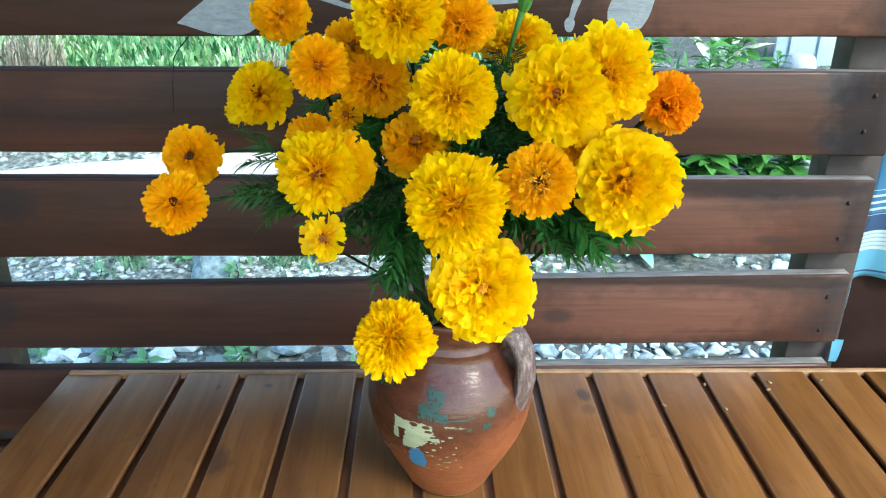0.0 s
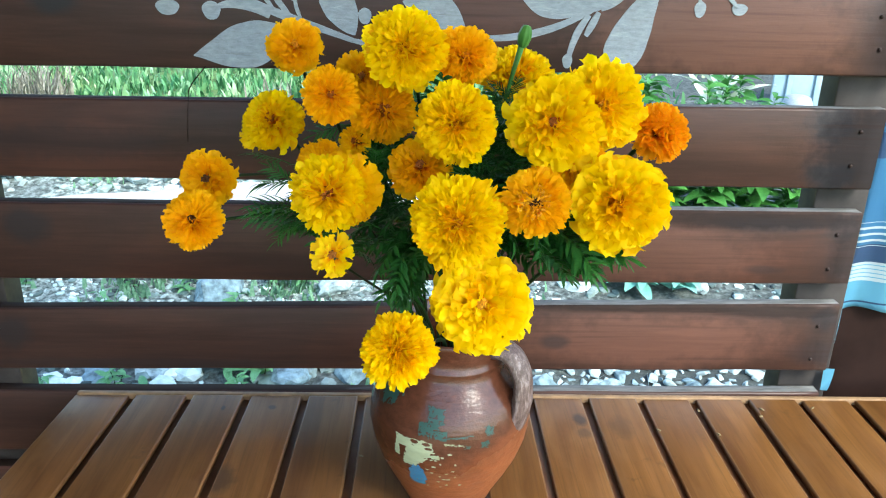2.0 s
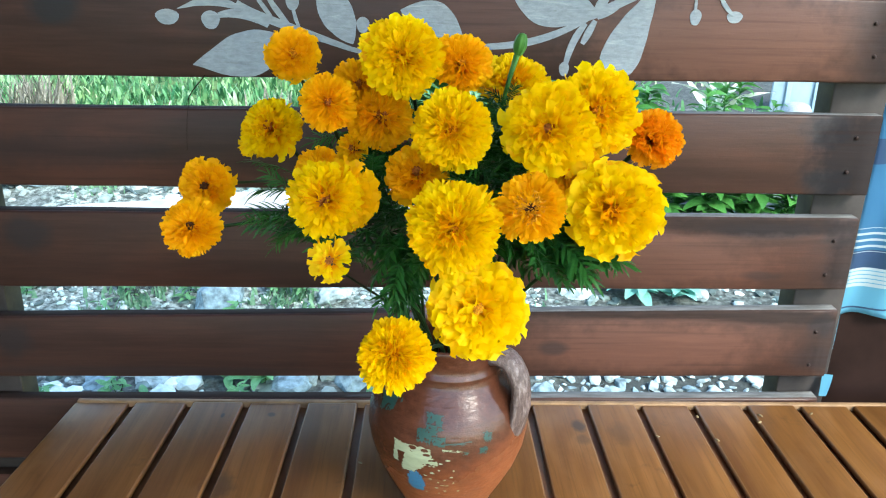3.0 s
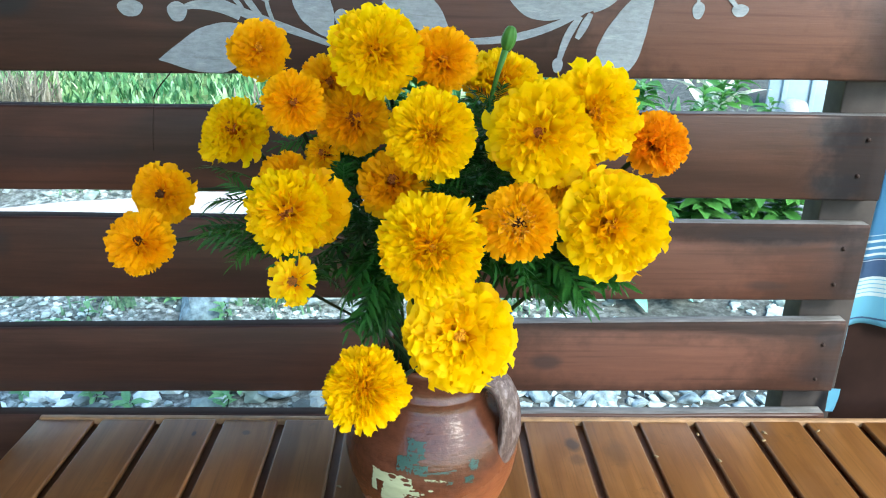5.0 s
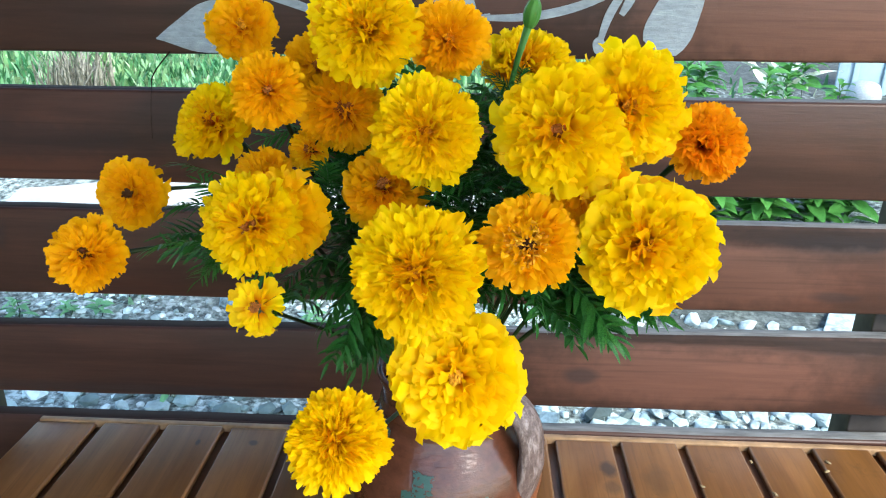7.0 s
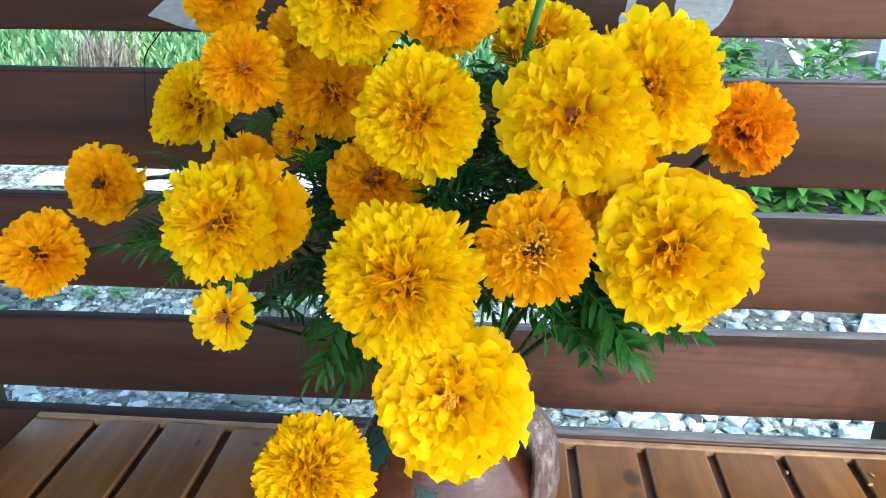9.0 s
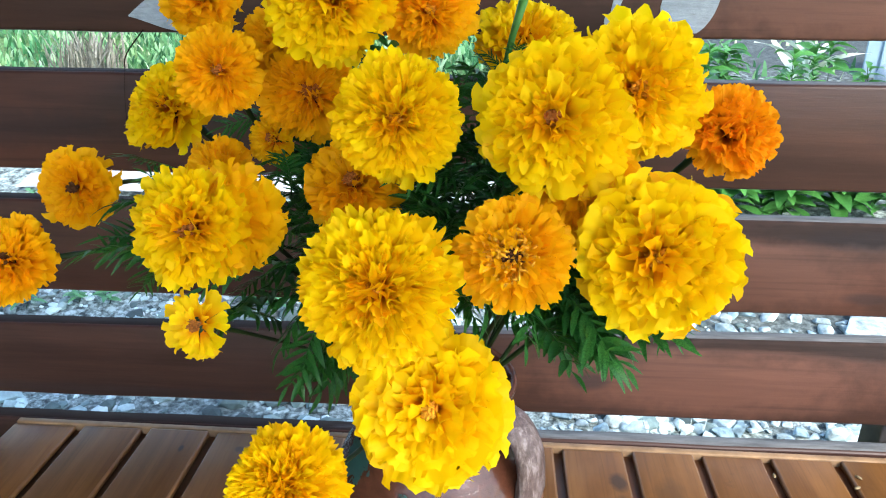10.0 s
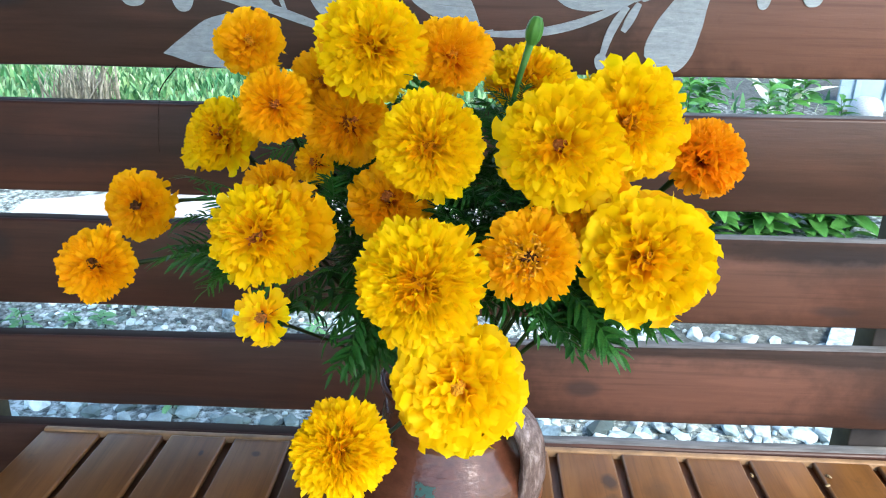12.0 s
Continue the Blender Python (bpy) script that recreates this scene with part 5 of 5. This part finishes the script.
blades("meadow", meadow, "bright green meadow grass and weeds behind the path", MEADOW, 0.10, rnd, 2.6)
blades("dry_grass", [(-2.74 + rnd.gauss(0, 0.10), 5.6 + rnd.gauss(0, 0.1)) for _ in range(260)] + [(-1.02 + rnd.gauss(0, 0.07), 5.3 + rnd.gauss(0, 0.08)) for _ in range(90)], "dry grey grass stalks standing in the meadow", DRY_GRASS, 0.34, rnd, 0.9)


def broad_leaf_mesh(seed, material, slim=0.2):
    rnd = random.Random(seed)
    bm = bmesh.new()
    last = None
    for i in range(11):
        t = i / 10
        w = slim * math.sin(math.pi * min(0.98, 0.05 + 0.93 * t)) ** 0.8
        c = Vector((t, 0.1 * math.sin(2 * t + seed), 0.25 * t - 0.55 * t * t))
        row = [bm.verts.new(c + Vector((0, v * w, 0.35 * w * abs(v) + 0.02 * math.sin(9 * t + v)))) for v in (-1, -0.5, 0, 0.5, 1)]
        if last:
            for a in range(4):
                bm.faces.new((last[a], row[a], row[a + 1], last[a + 1]))
        last = row
    return mesh_from("leaf", bm, material)


BROADS = [broad_leaf_mesh(k, BROAD, 0.2) for k in range(4)]
WEEDS = [broad_leaf_mesh(k, WEED, 0.2) for k in range(4)]
BLUISH = [broad_leaf_mesh(k, BLUISH_LEAF, 0.22) for k in range(3)]
PALES = [broad_leaf_mesh(k, PALE_LEAF, 0.055) for k in range(3)]


def leafy_plant(x, y, height, count, kinds, size, label, seed, low=0.7):
    rnd = random.Random(seed)
    z = ground_height(x, y)
    plant = root("leafy_plant", (x, y, z), label, "plant", "garden plants")
    part("stem", tube([(x, y, z - 0.02), (x + 0.02, y, z + height * 0.5), (x, y + 0.02, z + height)], [0.0022, 0.002, 0.0018], 6), STEM, plant)
    for k in range(count):
        a = k * 2.4 + rnd.uniform(-0.4, 0.4)
        h = height * (low + (1 - low) * (k + 0.5) / count)
        way = Vector((math.cos(a), math.sin(a), rnd.uniform(0.1, 0.6) + (0.9 if kinds is PALES else 0.0))).normalized().to_track_quat("X", "Z").to_matrix().to_4x4()
        s = size * rnd.uniform(0.75, 1.2)
        part("leaf", kinds[k % len(kinds)], None, plant, m=Matrix.Translation((x, y, z + h)) @ way @ pose(0, 0, 0, rnd.uniform(-25, 25)) @ Matrix.Diagonal((s, s, s, 1)))


for x, y, h, n, size, seed in ((1.22, 3.95, 0.40, 44, 0.17, 1), (1.5, 4.0, 0.42, 48, 0.18, 2), (1.76, 4.05, 0.42, 46, 0.18, 3), (1.0, 4.05, 0.38, 40, 0.16, 4), (1.36, 4.2, 0.40, 40, 0.18, 5), (1.64, 4.25, 0.40, 40, 0.18, 6), (1.98, 4.1, 0.40, 42, 0.18, 7)):
    leafy_plant(x, y, h, n + 16, BROADS, size, "green broad-leaved garden plant", seed, 0.04)
leafy_plant(1.88, 5.0, 0.40, 10, PALES, 0.40, "pale drooping strap-leaved garden plant", 8)
weeds = random.Random(33)
for k in range(46):
    y = weeds.uniform(2.55, 3.9)
    leafy_plant(weeds.uniform(-0.68, -0.08) * y, y, weeds.uniform(0.03, 0.10), weeds.randrange(6, 13), WEEDS, weeds.uniform(0.045, 0.075), "tiny green weed between gravel stones", 200 + k, 0.2)
LOW_WEED, LONG_WEED, BLUISH_PLANT, SPARSE = "low green weed among gravel", "small green weed with long leaves", "low bluish-green plant on dark soil", "sparse green garden plant"
for x, y, h, n, size, kinds, label, seed in (
    (-1.42, 3.40, 0.10, 16, 0.07, WEEDS, LOW_WEED, 51), (-1.25, 3.44, 0.12, 22, 0.07, WEEDS, LOW_WEED, 61), (-1.12, 3.40, 0.09, 14, 0.06, WEEDS, LOW_WEED, 62), (-0.72, 3.42, 0.12, 28, 0.065, WEEDS, LOW_WEED, 52), (-0.58, 3.40, 0.12, 26, 0.065, WEEDS, LOW_WEED, 63),
    (-0.80, 2.76, 0.06, 7, 0.12, WEEDS, LONG_WEED, 53), (-0.66, 2.74, 0.06, 8, 0.11, WEEDS, LONG_WEED, 54), (-1.95, 4.6, 0.14, 22, 0.09, WEEDS, LOW_WEED, 55), (-1.78, 4.62, 0.12, 18, 0.08, WEEDS, LOW_WEED, 64), (-1.30, 4.68, 0.12, 18, 0.08, WEEDS, LOW_WEED, 56),
    (0.98, 3.42, 0.07, 12, 0.15, BLUISH, BLUISH_PLANT, 57), (1.17, 3.40, 0.07, 12, 0.16, BLUISH, BLUISH_PLANT, 58), (2.45, 5.5, 0.26, 12, 0.14, BROADS, SPARSE, 59), (2.1, 5.7, 0.24, 10, 0.14, BROADS, SPARSE, 60), (2.2, 4.2, 0.40, 40, 0.18, BROADS, "green broad-leaved garden plant", 66),
):
    leafy_plant(x, y, h, n, kinds, size, label, seed, 0.2)
for k, (x, y, h) in enumerate(((1.5, 4.2, 0.75), (1.75, 4.6, 0.65), (1.95, 4.9, 0.6), (1.15, 4.4, 0.7))):
    leafy_plant(x, y, h, 16, BROADS, 0.13, "low green leafy garden plant", 30 + k)
leafy_plant(1.42, 5.05, 0.5, 46, BROADS, 0.16, "bushy bright green garden plant", 14, 0.3)

PALE_BOARD = make_plain("pale_board", (0.24, 0.34, 0.40), 0.5, 0.12, 5)
board = root("board", (2.66, 6.05, ground_height(2.66, 6.05)), "pale bluish white board standing in the garden", "board")
z = ground_height(2.66, 6.05)
part("panel", box(2.66, 3.12, 6.04, 6.06, z - 0.02, z + 0.6, 0.004), PALE_BOARD, board)
for x in (2.78, 3.0):
    part("batten", box(x - 0.02, x + 0.02, 6.02, 6.038, z - 0.02, z + 0.6, 0.003), PALE_BOARD, board)
tagged(new("basin", mesh_from("basin", lathe([(0, 0.17), (0.055, 0.168), (0.09, 0.15), (0.11, 0.10), (0.118, 0.0), (0.11, 0.0), (0.102, 0.10), (0.08, 0.14), (0, 0.155)], 32), WHITE_PAINT)), "upturned white plastic basin in front of a board", "basin")
bpy.data.objects["basin"].location = (2.76, 5.8, ground_height(2.76, 5.8) + 0.005)

# crumbs of dried petals on the table
CRUMB = make_plain("dry_crumb", (0.20, 0.15, 0.08), 0.8, 0.3, 80)
rnd = random.Random(21)
for x, y in ((0.505, 1.03), (0.515, 1.05), (0.42, 0.98), (0.41, 1.045), (0.60, 1.055), (0.33, 0.99), (-0.12, 0.92)):
    bm = bmesh.new()
    made = bmesh.ops.create_icosphere(bm, subdivisions=1, radius=1.0)["verts"]
    for v in made:
        v.co = Vector((v.co.x * 0.005, v.co.y * 0.0025, v.co.z * 0.0012)) * (1 + 0.5 * noise.noise(v.co * 3 + Vector((x * 40, 0, 0))))
    ob = tagged(new("dried_petal", mesh_from("dried_petal", bm, CRUMB)), "tiny dried petal lying on the table slats", "petal", "dried petals on the table")
    ob.matrix_basis = pose(x, y, TABLE_Z + 0.003, 0, 0, rnd.uniform(0, 180))
